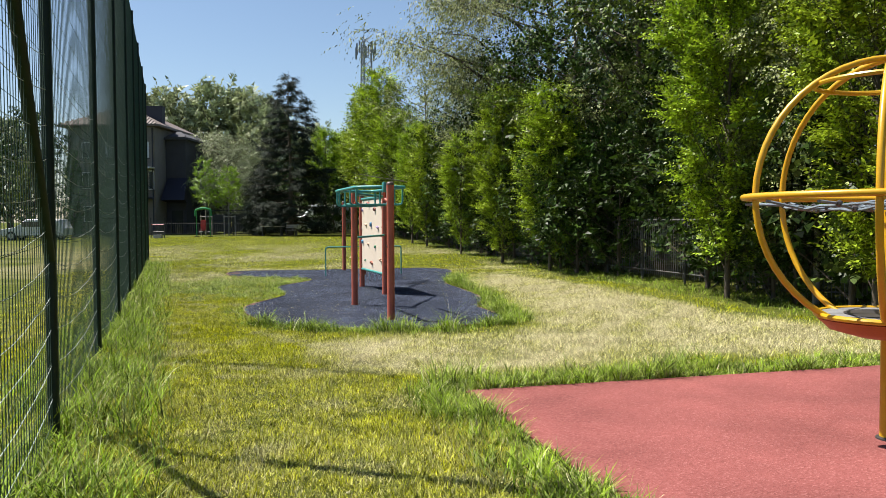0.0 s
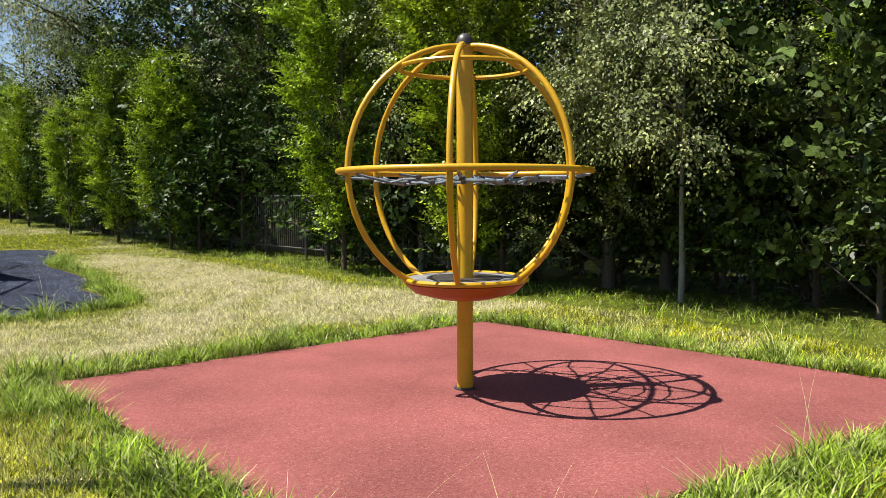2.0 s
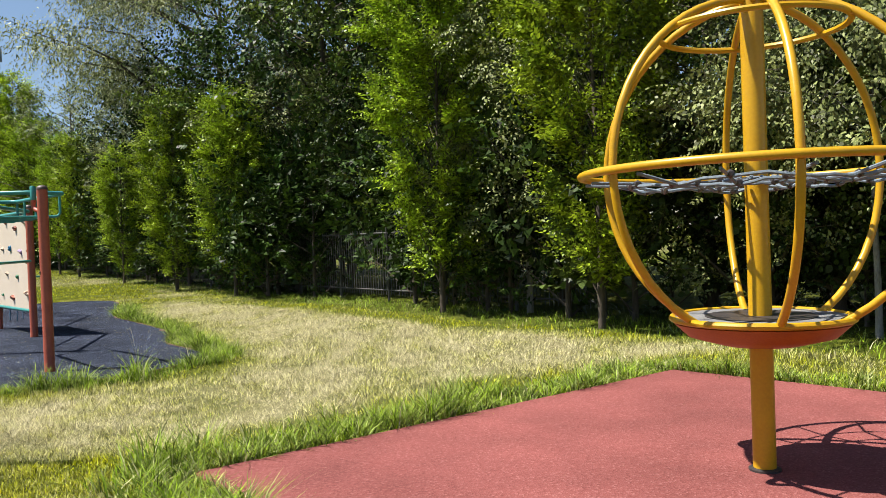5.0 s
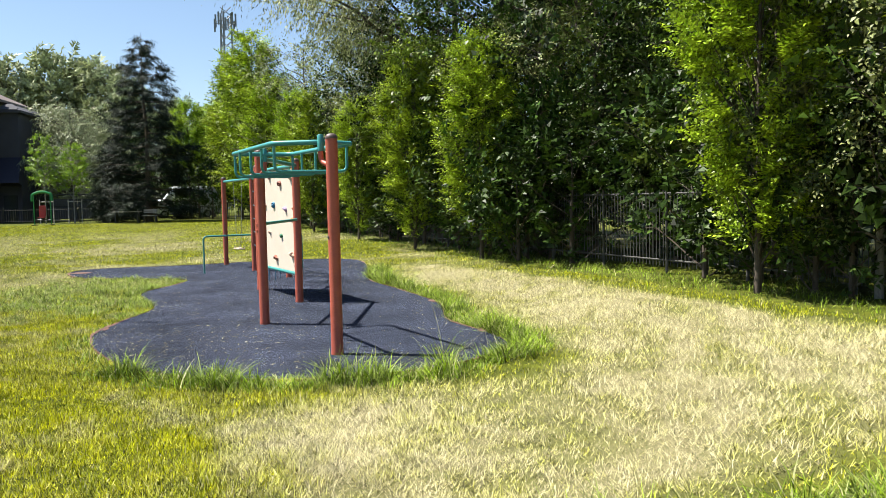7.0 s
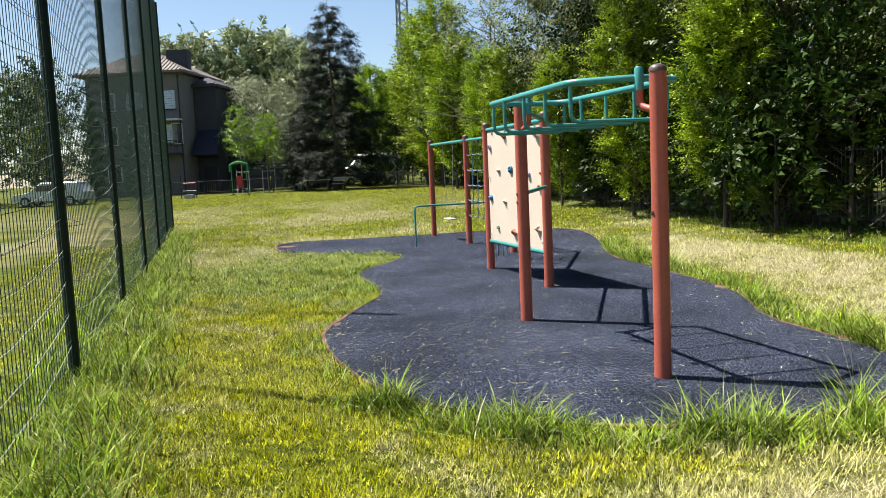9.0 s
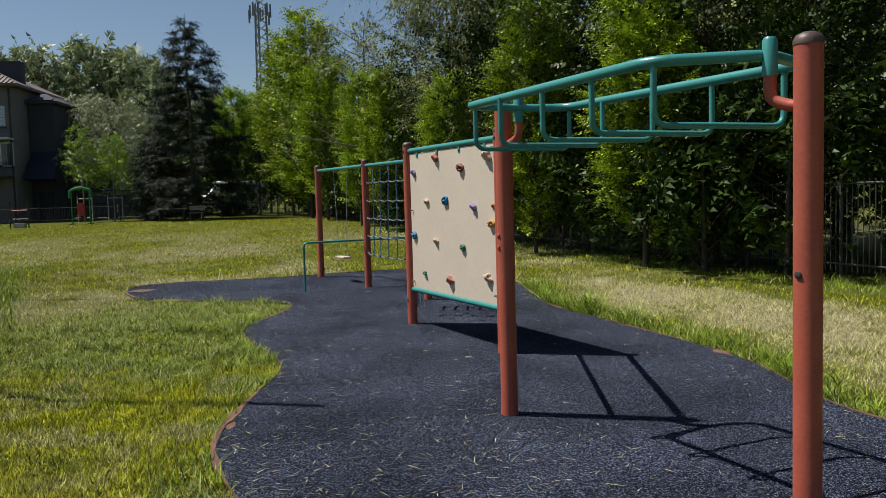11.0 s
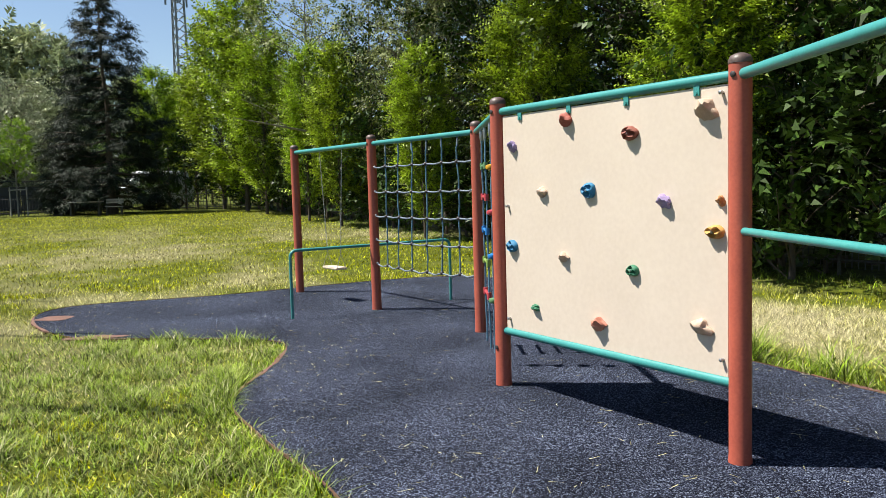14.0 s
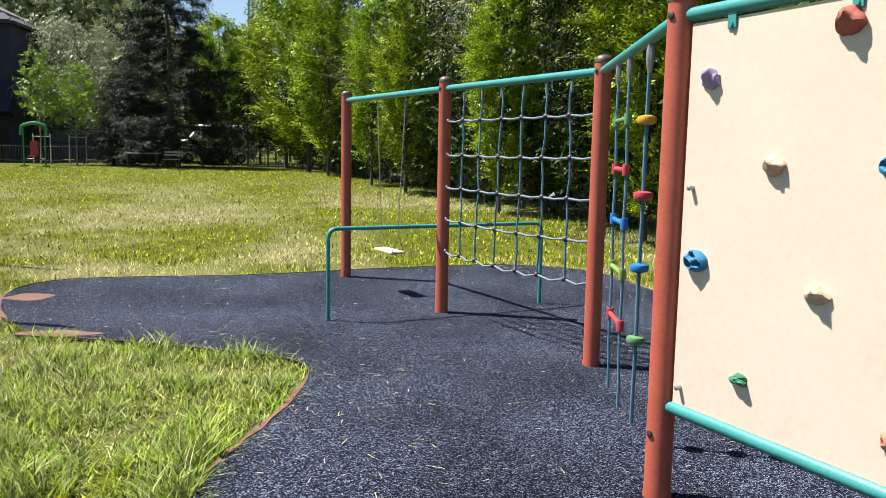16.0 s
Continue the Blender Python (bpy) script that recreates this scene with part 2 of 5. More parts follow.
def lathe(profile, sides=20, at=(0, 0, 0), bm=None):
    """A turned body from (radius, z) pairs."""
    bm = bm or bmesh.new()
    at = Vector(at)
    rings = [[bm.verts.new(at + Vector((r * math.cos(2 * math.pi * k / sides), r * math.sin(2 * math.pi * k / sides), z))) for k in range(sides)] for r, z in profile]
    for a, b in zip(rings, rings[1:]):
        for k in range(sides):
            bm.faces.new((a[k], a[(k + 1) % sides], b[(k + 1) % sides], b[k]))
    bm.faces.new(rings[0][::-1])
    bm.faces.new(rings[-1])
    return bm


def box(size, at=(0, 0, 0), bevel=0.0, m=None, bm=None):
    bm = bm or bmesh.new()
    made = bmesh.ops.create_cube(bm, size=1.0, matrix=(m or Matrix()) @ Matrix.Translation(at) @ Matrix.Diagonal((*size, 1)))
    if bevel:
        es = {e for v in made["verts"] for e in v.link_edges}
        bmesh.ops.bevel(bm, geom=list(es), offset=bevel, segments=2, affect="EDGES")
    return bm


def rounded(points, radius, steps=5):
    """A bent line: straight runs with rounded corners."""
    pts = [Vector(p) for p in points]
    out = [pts[0]]
    for a, b, c in zip(pts, pts[1:], pts[2:]):
        r = min(radius, (b - a).length * 0.45, (c - b).length * 0.45)
        s, e = b + (a - b).normalized() * r, b + (c - b).normalized() * r
        for i in range(steps + 1):
            t = i / steps
            out.append(s * (1 - t) ** 2 + b * 2 * t * (1 - t) + e * t * t)
    out.append(pts[-1])
    return out


def smooth_loop(points, per=6):
    """A closed Catmull-Rom line through points of the plan."""
    p = np.array(points, float)
    n, out = len(p), []
    for i in range(n):
        a, b, c, d = p[i - 1], p[i], p[(i + 1) % n], p[(i + 2) % n]
        for k in range(per):
            t = k / per
            out.append(0.5 * ((2 * b) + (-a + c) * t + (2 * a - 5 * b + 4 * c - d) * t ** 2 + (-a + 3 * b - 3 * c + d) * t ** 3))
    return np.array(out)


def inside(poly, x, y):
    """Which points of the plan lie in a polygon."""
    res = np.zeros(np.shape(x), bool)
    n = len(poly)
    for i in range(n):
        (x1, y1), (x2, y2) = poly[i], poly[(i + 1) % n]
        if y1 == y2:
            continue
        c = ((y1 > y) != (y2 > y)) & (x < (x2 - x1) * (y - y1) / (y2 - y1) + x1)
        res ^= c
    return res


def edge_distance(poly, x, y):
    """Distance of points to the outline of a polygon."""
    best = np.full(np.shape(x), 1e9)
    n = len(poly)
    for i in range(n):
        a, b = np.array(poly[i]), np.array(poly[(i + 1) % n])
        d = b - a
        t = np.clip(((x - a[0]) * d[0] + (y - a[1]) * d[1]) / max(d @ d, 1e-9), 0, 1)
        best = np.minimum(best, np.hypot(x - a[0] - t * d[0], y - a[1] - t * d[1]))
    return best


def sheet_noise(x, y, scale, seed=0):
    """Smooth value noise over the plan, 0 to 1."""
    rng = np.random.default_rng(seed)
    grid = rng.random((64, 64))
    u, v = np.asarray(x) / scale, np.asarray(y) / scale
    i, j = np.floor(u).astype(int), np.floor(v).astype(int)
    fu, fv = u - i, v - j
    fu, fv = fu * fu * (3 - 2 * fu), fv * fv * (3 - 2 * fv)
    g = lambda a, b: grid[a % 64, b % 64]
    return (g(i, j) * (1 - fu) + g(i + 1, j) * fu) * (1 - fv) + (g(i, j + 1) * (1 - fu) + g(i + 1, j + 1) * fu) * fv


# ---- plan ----
MAT = smooth_loop([(-3.9, 15.6), (-3.4, 14.2), (-2.6, 13.0), (-1.2, 12.35), (0.2, 12.55), (1.15, 13.4), (1.25, 14.3), (0.85, 15.8), (0.95, 17.6), (0.45, 20.0),
                   (0.0, 22.0), (0.1, 24.8), (-0.1, 27.8), (-1.2, 28.8), (-3.0, 28.5), (-5.0, 27.8), (-7.2, 27.4), (-7.5, 26.2), (-6.6, 24.5), (-5.2, 23.9), (-4.1, 23.3), (-4.1, 22.3),
                   (-4.45, 20.9), (-4.2, 19.8), (-3.7, 18.3), (-3.85, 16.8)])
RED = np.array([(0.65, 7.70), (5.90, 9.25), (8.05, 3.85), (2.2, 2.75)])
STRAW = smooth_loop([(-1.4, 10.7), (-0.5, 11.7), (0.6, 11.9), (1.5, 12.4), (1.9, 14.0), (1.5, 16.5), (1.4, 19), (0.9, 22), (1.0, 25), (2.2, 25.3), (3.6, 21.5), (5.0, 17.0),
                     (6.3, 13.5), (7.6, 10.0), (6.6, 9.9), (4.8, 10.2), (2.4, 9.3), (0.3, 8.7), (-0.8, 9.0)])
ROW_A, ROW_D = np.array((7.52, 13.17)), np.array((-0.272, 0.962))


# ---- ground ----
def rise(y):
    """The field climbs gently towards its far end."""
    t = np.clip((np.asarray(y, float) - 30) / 36, 0, 1)
    return 0.62 * t * t * (3 - 2 * t)


def straw_share(x, y):
    """How dry and mown the turf is, 0 to 1."""
    x, y = np.asarray(x, float), np.asarray(y, float)
    d = edge_distance(STRAW, x, y) * np.where(inside(STRAW, x, y), 1, -1)
    n = sheet_noise(x, y, 1.1, 3) * 0.6 + sheet_noise(x, y, 0.37, 4) * 0.4
    near = np.clip(d / 0.7 + 0.35 + (n - 0.5) * 1.3, 0, 1)
    far = np.clip((sheet_noise(x, y * 0.5, 2.3, 5) * 0.6 + sheet_noise(x, y, 0.7, 6) * 0.4 - 0.36) * 2.6, 0, 1)
    far *= np.clip((y - 19) / 7, 0.12, 1) * np.clip((52 - y) / 12, 0.15, 1)
    far *= np.where((y < 21) & (x < -2), 0.8, 1.0)
    # mown streaks and green tufts that break up the dry patch
    u, v = x * 0.42 + y * 0.91, x * 0.91 - y * 0.42
    streak = sheet_noise(u * 0.35, v, 0.33, 7) * 0.55 + sheet_noise(x, y, 0.16, 9) * 0.45
    near = near * np.clip(1.45 * streak + 0.06, 0, 1)
    return np.maximum(near, far * 0.85)


def ground_z(x, y):
    """Height of the bare ground: uneven turf, level under the rubber."""
    near = (x > -27) & (x < 15) & (y > -5) & (y < 61)
    z = np.where(near, (sheet_noise(x, y, 1.6, 1) - 0.5) * 0.05 + (sheet_noise(x, y, 0.6, 2) - 0.5) * 0.03 - 0.03, -0.03)
    low = inside(MAT, x, y) | inside(RED, x, y) | (edge_distance(MAT, x, y) < 0.3) | (edge_distance(RED, x, y) < 0.3)
    return np.where(low, -0.04, z) + rise(y)


def ground_material():
    m = material("turf", (0.11, 0.125, 0.009), (0.02, 0.03, 0.005), 0.95, scale=5.0, fine=45, bump=0.9, bump_dist=0.03, spec=0.1)
    nt = m.node_tree
    nd, ln = nt.nodes, nt.links
    at = nd.new("ShaderNodeAttribute")
    at.attribute_name = "straw"
    n = nd.new("ShaderNodeTexNoise")
    n.inputs["Scale"].default_value, n.inputs["Detail"].default_value = 60, 8
    n.inputs["Roughness"].default_value = 0.75
    r = nd.new("ShaderNodeValToRGB")
    r.color_ramp.elements[0].position, r.color_ramp.elements[1].position = 0.36, 0.66
    r.color_ramp.elements[0].color = (0.07, 0.07, 0.022, 1)
    r.color_ramp.elements[1].color = (0.32, 0.285, 0.155, 1)
    tc = nd.new("ShaderNodeTexCoord")
    ln.new(tc.outputs["Object"], n.inputs[0])
    ln.new(n.outputs[0], r.inputs[0])
    mx = nd.new("ShaderNodeMix")
    mx.data_type = "RGBA"
    p = nd["Principled BSDF"]
    src = p.inputs["Base Color"].links[0].from_socket
    ln.new(at.outputs["Fac"], mx.inputs[0])
    ln.new(src, mx.inputs[6])
    ln.new(r.outputs[0], mx.inputs[7])
    ln.new(mx.outputs[2], p.inputs["Base Color"])
    return m


def build_ground():
    xs = np.concatenate([[-900, -300, -120, -60, -40, -28], np.arange(-20, 12.01, 0.2), [16, 22, 35, 60, 140, 400, 900]])
    ys = np.concatenate([[-400, -100, -30, -12, -6], np.concatenate([np.arange(-2, 34, 0.2), np.arange(34, 62.01, 0.6)]), [70, 85, 110, 160, 300, 600, 1500]])
    gx, gy = np.meshgrid(xs, ys)
    x, y = gx.ravel(), gy.ravel()
    z = ground_z(x, y)
    nx, ny = len(xs), len(ys)
    i, j = np.meshgrid(np.arange(nx - 1), np.arange(ny - 1))
    a = (j * nx + i).ravel()
    faces = np.stack([a, a + 1, a + nx + 1, a + nx], 1)
    me = mesh_from("ground", np.stack([x, y, z], 1).tolist(), faces.tolist(), ground_material(), True)
    at = me.attributes.new("straw", "FLOAT", "POINT")
    at.data.foreach_set("value", straw_share(x, y).astype(np.float32))
    tagged(new("ground", me), "mown grass field, green with dry straw-coloured patches", "grass field", kind="structure")


build_ground()


def pad_slab(name, outline, top, mat, label):
    bm = bmesh.new()
    low = [bm.verts.new((x, y, -0.08)) for x, y in outline]
    mid = [bm.verts.new((x, y, top - 0.012)) for x, y in outline]
    c = np.mean(outline, 0)
    up = []
    for (x, y) in outline:
        d = np.array((c[0] - x, c[1] - y))
        d = d / np.linalg.norm(d) * 0.015
        up.append(bm.verts.new((x + d[0], y + d[1], top)))
    n = len(outline)
    for a, b in ((low, mid), (mid, up)):
        for i in range(n):
            bm.faces.new((a[i], a[(i + 1) % n], b[(i + 1) % n], b[i]))
    bm.faces.new(up)
    ob = part(name, bm, mat, smooth=False)
    return tagged(ob, label, "safety surface", kind="structure")


pad_slab("pavement_black", MAT.tolist(), 0.0, BLACK_RUBBER, "wavy-edged black rubber granulate safety surface with grass clippings")
pad_slab("pavement_red", RED.tolist(), 0.0, RED_RUBBER, "square red rubber granulate safety surface under the globe")

# ---- climbing frame ----
POSTS = [(-0.70, 13.53), (-1.705, 16.03), (-1.33, 18.41), (-2.18, 20.66), (-1.775, 23.11), (-2.745, 25.26), (-3.76, 27.65)]
POST_H, POST_R = 2.40, 0.066
frame_set = thing("playground_climber", "red and teal steel playground climber with board on the black rubber", "playground equipment", at=(-1.7, 20.0, 0))


def local(parent, p):
    return Vector(p) - parent.matrix_basis.translation


def at3(i, z, dx=0, dy=0):
    return local(frame_set, (POSTS[i][0] + dx, POSTS[i][1] + dy, z))


for i in range(7):
    p = part("post", lathe([(POST_R + 0.004, -0.1), (POST_R + 0.004, 0.02), (POST_R, 0.05), (POST_R, POST_H - 0.02)], 22, at3(i, 0)), RED_POST, frame_set)
    part("cap", lathe([(POST_R + 0.003, POST_H - 0.025), (POST_R + 0.003, POST_H - 0.005), (POST_R * 0.85, POST_H + 0.02), (POST_R * 0.4, POST_H + 0.033)], 22, at3(i, 0)), CAP_BROWN, p, "dark brown domed plastic cap")


def between(i, j, z, r, gap=POST_R):
    a, b = at3(i, z), at3(j, z)
    d = (b - a).normalized()
    return tube([a + d * gap * 0.9, b - d * gap * 0.9], r, 12)


for i in range(1, 6):
    bm = between(i, i + 1, 2.31, 0.033)
    part("top_bar", bm, TEAL, frame_set)
part("middle_bar", between(1, 2, 1.40, 0.024), TEAL, frame_set)
part("bottom_bar", between(2, 3, 0.475, 0.033), TEAL, frame_set)


# overhead ladder between the first two posts
LZ = 2.35
rail_left = [(-2.0, 15.65), (-1.36, 13.80), (-0.82, 13.66), (-0.49, 13.95)]
rail_right = [(-0.49, 13.95), (-1.25, 15.87), (-1.62, 15.86), (-2.0, 15.65)]
for pts in (rail_left, rail_right):
    part("ladder_rail", tube([local(frame_set, p) for p in rounded([(x, y, LZ) for x, y in pts], 0.12)], 0.029, 12), TEAL, frame_set)
for a, b in (((-1.98, 15.60), (-1.24, 15.84)), ((-1.87, 15.20), (-1.10, 15.46)), ((-1.69, 14.75), (-0.91, 15.00)), ((-1.52, 14.28), (-0.72, 14.53)), ((-1.34, 13.82), (-0.53, 14.06))):
    pts = rounded([(*a, LZ), (*a, LZ - 0.31), (*b, LZ - 0.31), (*b, LZ)], 0.08)
    part("ladder_rung", tube([local(frame_set, p) for p in pts], 0.017, 10), TEAL, frame_set)
for (sx, sy), i in (((-1.62, 15.86), 1), ((-0.82, 13.66), 0)):
    s = part("sleeve", lathe([(0.036, LZ - 0.10), (0.036, LZ + 0.07), (0.026, LZ + 0.085)], 16, local(frame_set, (sx, sy, 0))), TEAL, frame_set)
    px, py = POSTS[i]
    pts = rounded([(px, py, 2.09), ((px + sx) / 2, (py + sy) / 2, 2.10), (sx, sy, 2.14), (sx, sy, LZ - 0.08)], 0.06)
    part("elbow", tube([local(frame_set, p) for p in pts], 0.030, 12), RED_POST, frame_set)

# climbing board with holds
A4, A3 = Vector((*POSTS[3], 0)), Vector((*POSTS[2], 0))
bu = (A3 - A4).normalized()
bn = Vector((bu.y, -bu.x, 0))
bn = bn if bn.x < 0 else -bn
board_m = Matrix((( bu.x, 0, bn.x, 0), (bu.y, 0, bn.y, 0), (0, 1, 0, 0), (0, 0, 0, 1)))
board_m.translation = local(frame_set, A4)
board = part("climbing_board", box((2.25, 1.765, 0.022), (1.205, 1.385, 0), 0.004), CREAM, frame_set, "cream board with coloured climbing holds")
board.matrix_basis = board_m
HOLD = {k: material("hold_" + k, c, None, 0.65, scale=30, fine=200, bump=0.4) for k, c in
        dict(purple=(0.34, 0.26, 0.46), red=(0.36, 0.09, 0.06), brown=(0.24, 0.07, 0.045), beige=(0.52, 0.38, 0.28), blue=(0.015, 0.17, 0.33), orange=(0.5, 0.22, 0.08),
             green=(0.02, 0.16, 0.08), yellow=(0.5, 0.28, 0.07), pink=(0.48, 0.18, 0.12)).items()}


def climbing_hold(u, z, colour, size, seed, kind):
    """A lumpy cast hold on the board's face."""
    bm = bmesh.new()
    bmesh.ops.create_icosphere(bm, subdivisions=3, radius=1.0)
    r = random.Random(seed)
    off = Vector((r.uniform(0, 50), r.uniform(0, 50), r.uniform(0, 50)))
    sx, sy = size * r.uniform(0.42, 0.52), size * r.uniform(0.38, 0.47)
    size *= 0.92
    if colour in ("brown", "green", "yellow"):
        sy *= 0.68
    for v in bm.verts:
        c = v.co.copy()
        k = 1 + 0.42 * noise.noise(c * 1.3 + off) + 0.22 * noise.noise(c * 3.2 + off) + 0.08 * noise.noise(c * 7 + off)
        ang = math.atan2(c.y, c.x)
        if kind == "bowl":
            k = 1 + 0.25 * (k - 1) + 0.04 * math.sin(3 * ang + seed)
            pockets = [Vector((0.5 * math.cos(q + seed), 0.5 * math.sin(q + seed), 0)) for q in (0, 2.1, 4.2)]
            dip = max(max(0, 1 - ((c - p).xy.length / 0.36) ** 2) for p in pockets) if c.z > 0 else 0
            v.co = Vector((c.x * k * sx * 1.05, c.y * k * sy * 1.05, max(min(c.z, 0.8) * k - dip * 0.85, -0.1) * size * 0.5))
        else:
            slope = 0.75 + 0.5 * c.y
            v.co = Vector((c.x * k * sx * (1 - 0.25 * c.y), c.y * k * sy, max(c.z * k * slope, -0.15) * size * 0.62))
    bmesh.ops.translate(bm, verts=bm.verts, vec=(u, z, 0.012))
    h = part("hold", bm, HOLD[colour], board, colour + " cast climbing hold")
    part("bolt", lathe([(0.009, 0.0), (0.009, size * 0.36), (0.005, size * 0.37)], 8, (u, z, 0.012)), STEEL, h)


for n, (u, z, col, size, kind) in enumerate([
        (0.22, 2.01, "purple", 0.10, "lump"), (0.89, 2.17, "red", 0.12, "lump"), (1.54, 2.03, "brown", 0.15, "bowl"), (2.18, 2.13, "beige", 0.15, "lump"), (0.59, 1.64, "beige", 0.11, "lump"),
        (1.12, 1.65, "blue", 0.125, "bowl"), (1.84, 1.57, "purple", 0.12, "lump"), (2.28, 1.58, "orange", 0.07, "lump"), (0.19, 1.20, "blue", 0.125, "bowl"), (0.83, 1.15, "beige", 0.10, "lump"),
        (1.55, 1.10, "green", 0.12, "bowl"), (2.24, 1.39, "yellow", 0.14, "bowl"), (0.48, 0.72, "green", 0.10, "lump"), (1.21, 0.69, "pink", 0.13, "lump"), (2.14, 0.79, "beige", 0.13, "lump")]):
    climbing_hold(u, z, col, size, n, kind)
for u, z in ((0.14, 1.53), (0.13, 0.59), (2.29, 0.61), (2.29, 2.22)):
    part("end_bolt", lathe([(0.012, 0.0), (0.012, 0.028), (0.006, 0.032)], 8, (u, z, 0.011)), STEEL, board)
for u in (0.32, 0.91, 1.50, 2.10):
    bm = box((0.05, 0.075, 0.008), (u, 2.255, 0.016), 0.003)
    lathe([(0.010, 0.018), (0.010, 0.028)], 8, (u, 2.235, 0), bm)
    part("clip", bm, TEAL, frame_set).matrix_basis = board_m
for i, z in ((0, 1.3), (1, 1.31), (2, 2.31), (3, 2.31), (4, 2.31), (5, 2.31), (1, 1.40), (3, 0.33)):
    d = Vector((-0.93, -0.36, 0))
    p = at3(i, z) + d * (POST_R - 0.004)
    bm = lathe([(0.018, 0), (0.018, 0.010), (0.010, 0.014)], 10)
    ob = part("bolt_cap", bm, BLACK_CAP if i != 1 else RED_POST, frame_set)
    ob.matrix_basis = Matrix.Translation(p) @ d.to_track_quat("Z", "Y").to_matrix().to_4x4()


# climbing net
def frame_between(i, j):
    a, b = Vector((*POSTS[i], 0)), Vector((*POSTS[j], 0))
    return a, (b - a).normalized()


def knot(p, r, mat, parent, name="joint"):
    bm = bmesh.new()
    bmesh.ops.create_icosphere(bm, subdivisions=2, radius=r, matrix=Matrix.Translation(p))
    return part(name, bm, mat, parent)


na, nu = frame_between(5, 4)
nside = Vector((-nu.y, nu.x, 0))
net_thing = thing("climbing_net", "blue and grey rope climbing net with black joints between red posts", "climbing net", at=(na.x, na.y, 0))
rn = random.Random(3)
US, ZS = (0.37, 0.69, 1.01, 1.35, 1.67, 2.00), (1.99, 1.65, 1.32, 0.99, 0.66)


def net_point(u, z, wob=0.0):
    bulge = 0.05 * math.sin(math.pi * u / 2.36) * (2.3 - z) / 1.6
    sag = 0.03 * math.sin(math.pi * u / 2.36) * (2.3 - z) / 1.6
    return local(net_thing, na + nu * (u + wob) - nside * bulge + Vector((0, 0, z - sag)))


wob = {(u, z): rn.uniform(-0.02, 0.02) for u in US for z in ZS}
for u in US:
    pts = [net_point(u, 2.28)] + [net_point(u, z, wob[u, z]) for z in ZS]
    pts = sum([[a, a.lerp(b, 0.5) + nu * rn.uniform(-0.02, 0.02)] for a, b in zip(pts, pts[1:])], []) + [pts[-1]]
    part("rope_vertical", tube(pts, 0.0095, 7), ROPE_BLUE, net_thing)
    part("rope_hanger", lathe([(0.011, 2.17), (0.013, 2.20), (0.011, 2.26)], 8, net_point(u, 2.2) - Vector((0, 0, net_point(u, 2.2).z))), ROPE_PALE, net_thing)
for z in ZS:
    pts = [net_point(0.06, z - 0.01)] + [net_point(u, z, wob[u, z]) for u in US] + [net_point(2.30, z)]
    pts = sum([[a, a.lerp(b, 0.5) - Vector((0, 0, 0.012 + (0.02 if z < 0.7 else 0)))] for a, b in zip(pts, pts[1:])], []) + [pts[-1]]
    part("rope_horizontal", tube(pts, 0.0105, 7), ROPE_PALE, net_thing)
    for u in US:
        knot(net_point(u, z, wob[u, z]), 0.026, BLACK_CAP, net_thing)
    for u in (0.07, 2.29):
        knot(net_point(u, z), 0.019, STEEL, net_thing, "end_loop")

# rope ladder and knotted rope
ra, ru = frame_between(4, 3)
ladder = thing("rope_ladder", "blue rope ladder with red, green and blue plastic rungs", "rope ladder", at=(ra.x, ra.y, 0))
PLAST = {k: material("plastic_" + k, c, None, 0.35, bump=0.02) for k, c in dict(red=(0.5, 0.06, 0.08), green=(0.12, 0.26, 0.12), blue=(0.02, 0.18, 0.5), lime=(0.22, 0.34, 0.08), yellow=(0.6, 0.32, 0.03)).items()}


def rope_pt(u, z, thing_, sway=0.0):
    return local(thing_, ra + ru * (u + sway * (2.3 - z)) + Vector((0, 0, z)))


for u in (0.74, 1.16):
    part("rope", tube([rope_pt(u, z, ladder, 0.05) + Vector((0.004 * math.sin(9 * z), 0, 0)) for z in np.linspace(2.26, 0.06, 14)], 0.0095, 7), ROPE_BLUE, ladder)
    part("hook", lathe([(0.012, 2.14), (0.02, 2.20), (0.02, 2.25), (0.01, 2.29)], 8, rope_pt(u, 0, ladder)), STEEL, ladder)
for z, c in ((1.90, "green"), (1.58, "red"), (1.24, "blue"), (0.92, "lime"), (0.59, "red")):
    r = part("rung", tube([rope_pt(0.72, z, ladder, 0.05), rope_pt(1.18, z, ladder, 0.05)], 0.017, 10), PLAST[c], ladder, c + " plastic rung")
    for u in (0.74, 1.16):
        part("socket", lathe([(0.024, -0.035), (0.026, 0), (0.024, 0.035)], 10, rope_pt(u, z, ladder, 0.05)), PLAST[c], r)
climb_rope = thing("climbing_rope", "hanging blue rope with coloured plastic discs", "climbing rope", at=(ra.x, ra.y, 0))
part("rope", tube([rope_pt(1.79, z, climb_rope, -0.015) + Vector((0, 0.004 * math.sin(8 * z), 0)) for z in np.linspace(2.26, 0.12, 14)], 0.012, 8), ROPE_BLUE, climb_rope)
part("hook", lathe([(0.012, 2.12), (0.024, 2.18), (0.024, 2.24), (0.012, 2.29)], 8, rope_pt(1.79, 0, climb_rope)), STEEL, climb_rope)
for z, c in ((1.87, "yellow"), (1.45, "red"), (1.04, "blue"), (0.62, "green")):
    part("disc", lathe([(0.02, -0.03), (0.05, -0.018), (0.056, 0), (0.05, 0.018), (0.02, 0.026)], 14, rope_pt(1.79, z, climb_rope, -0.015)), PLAST[c], climb_rope, c + " plastic disc")

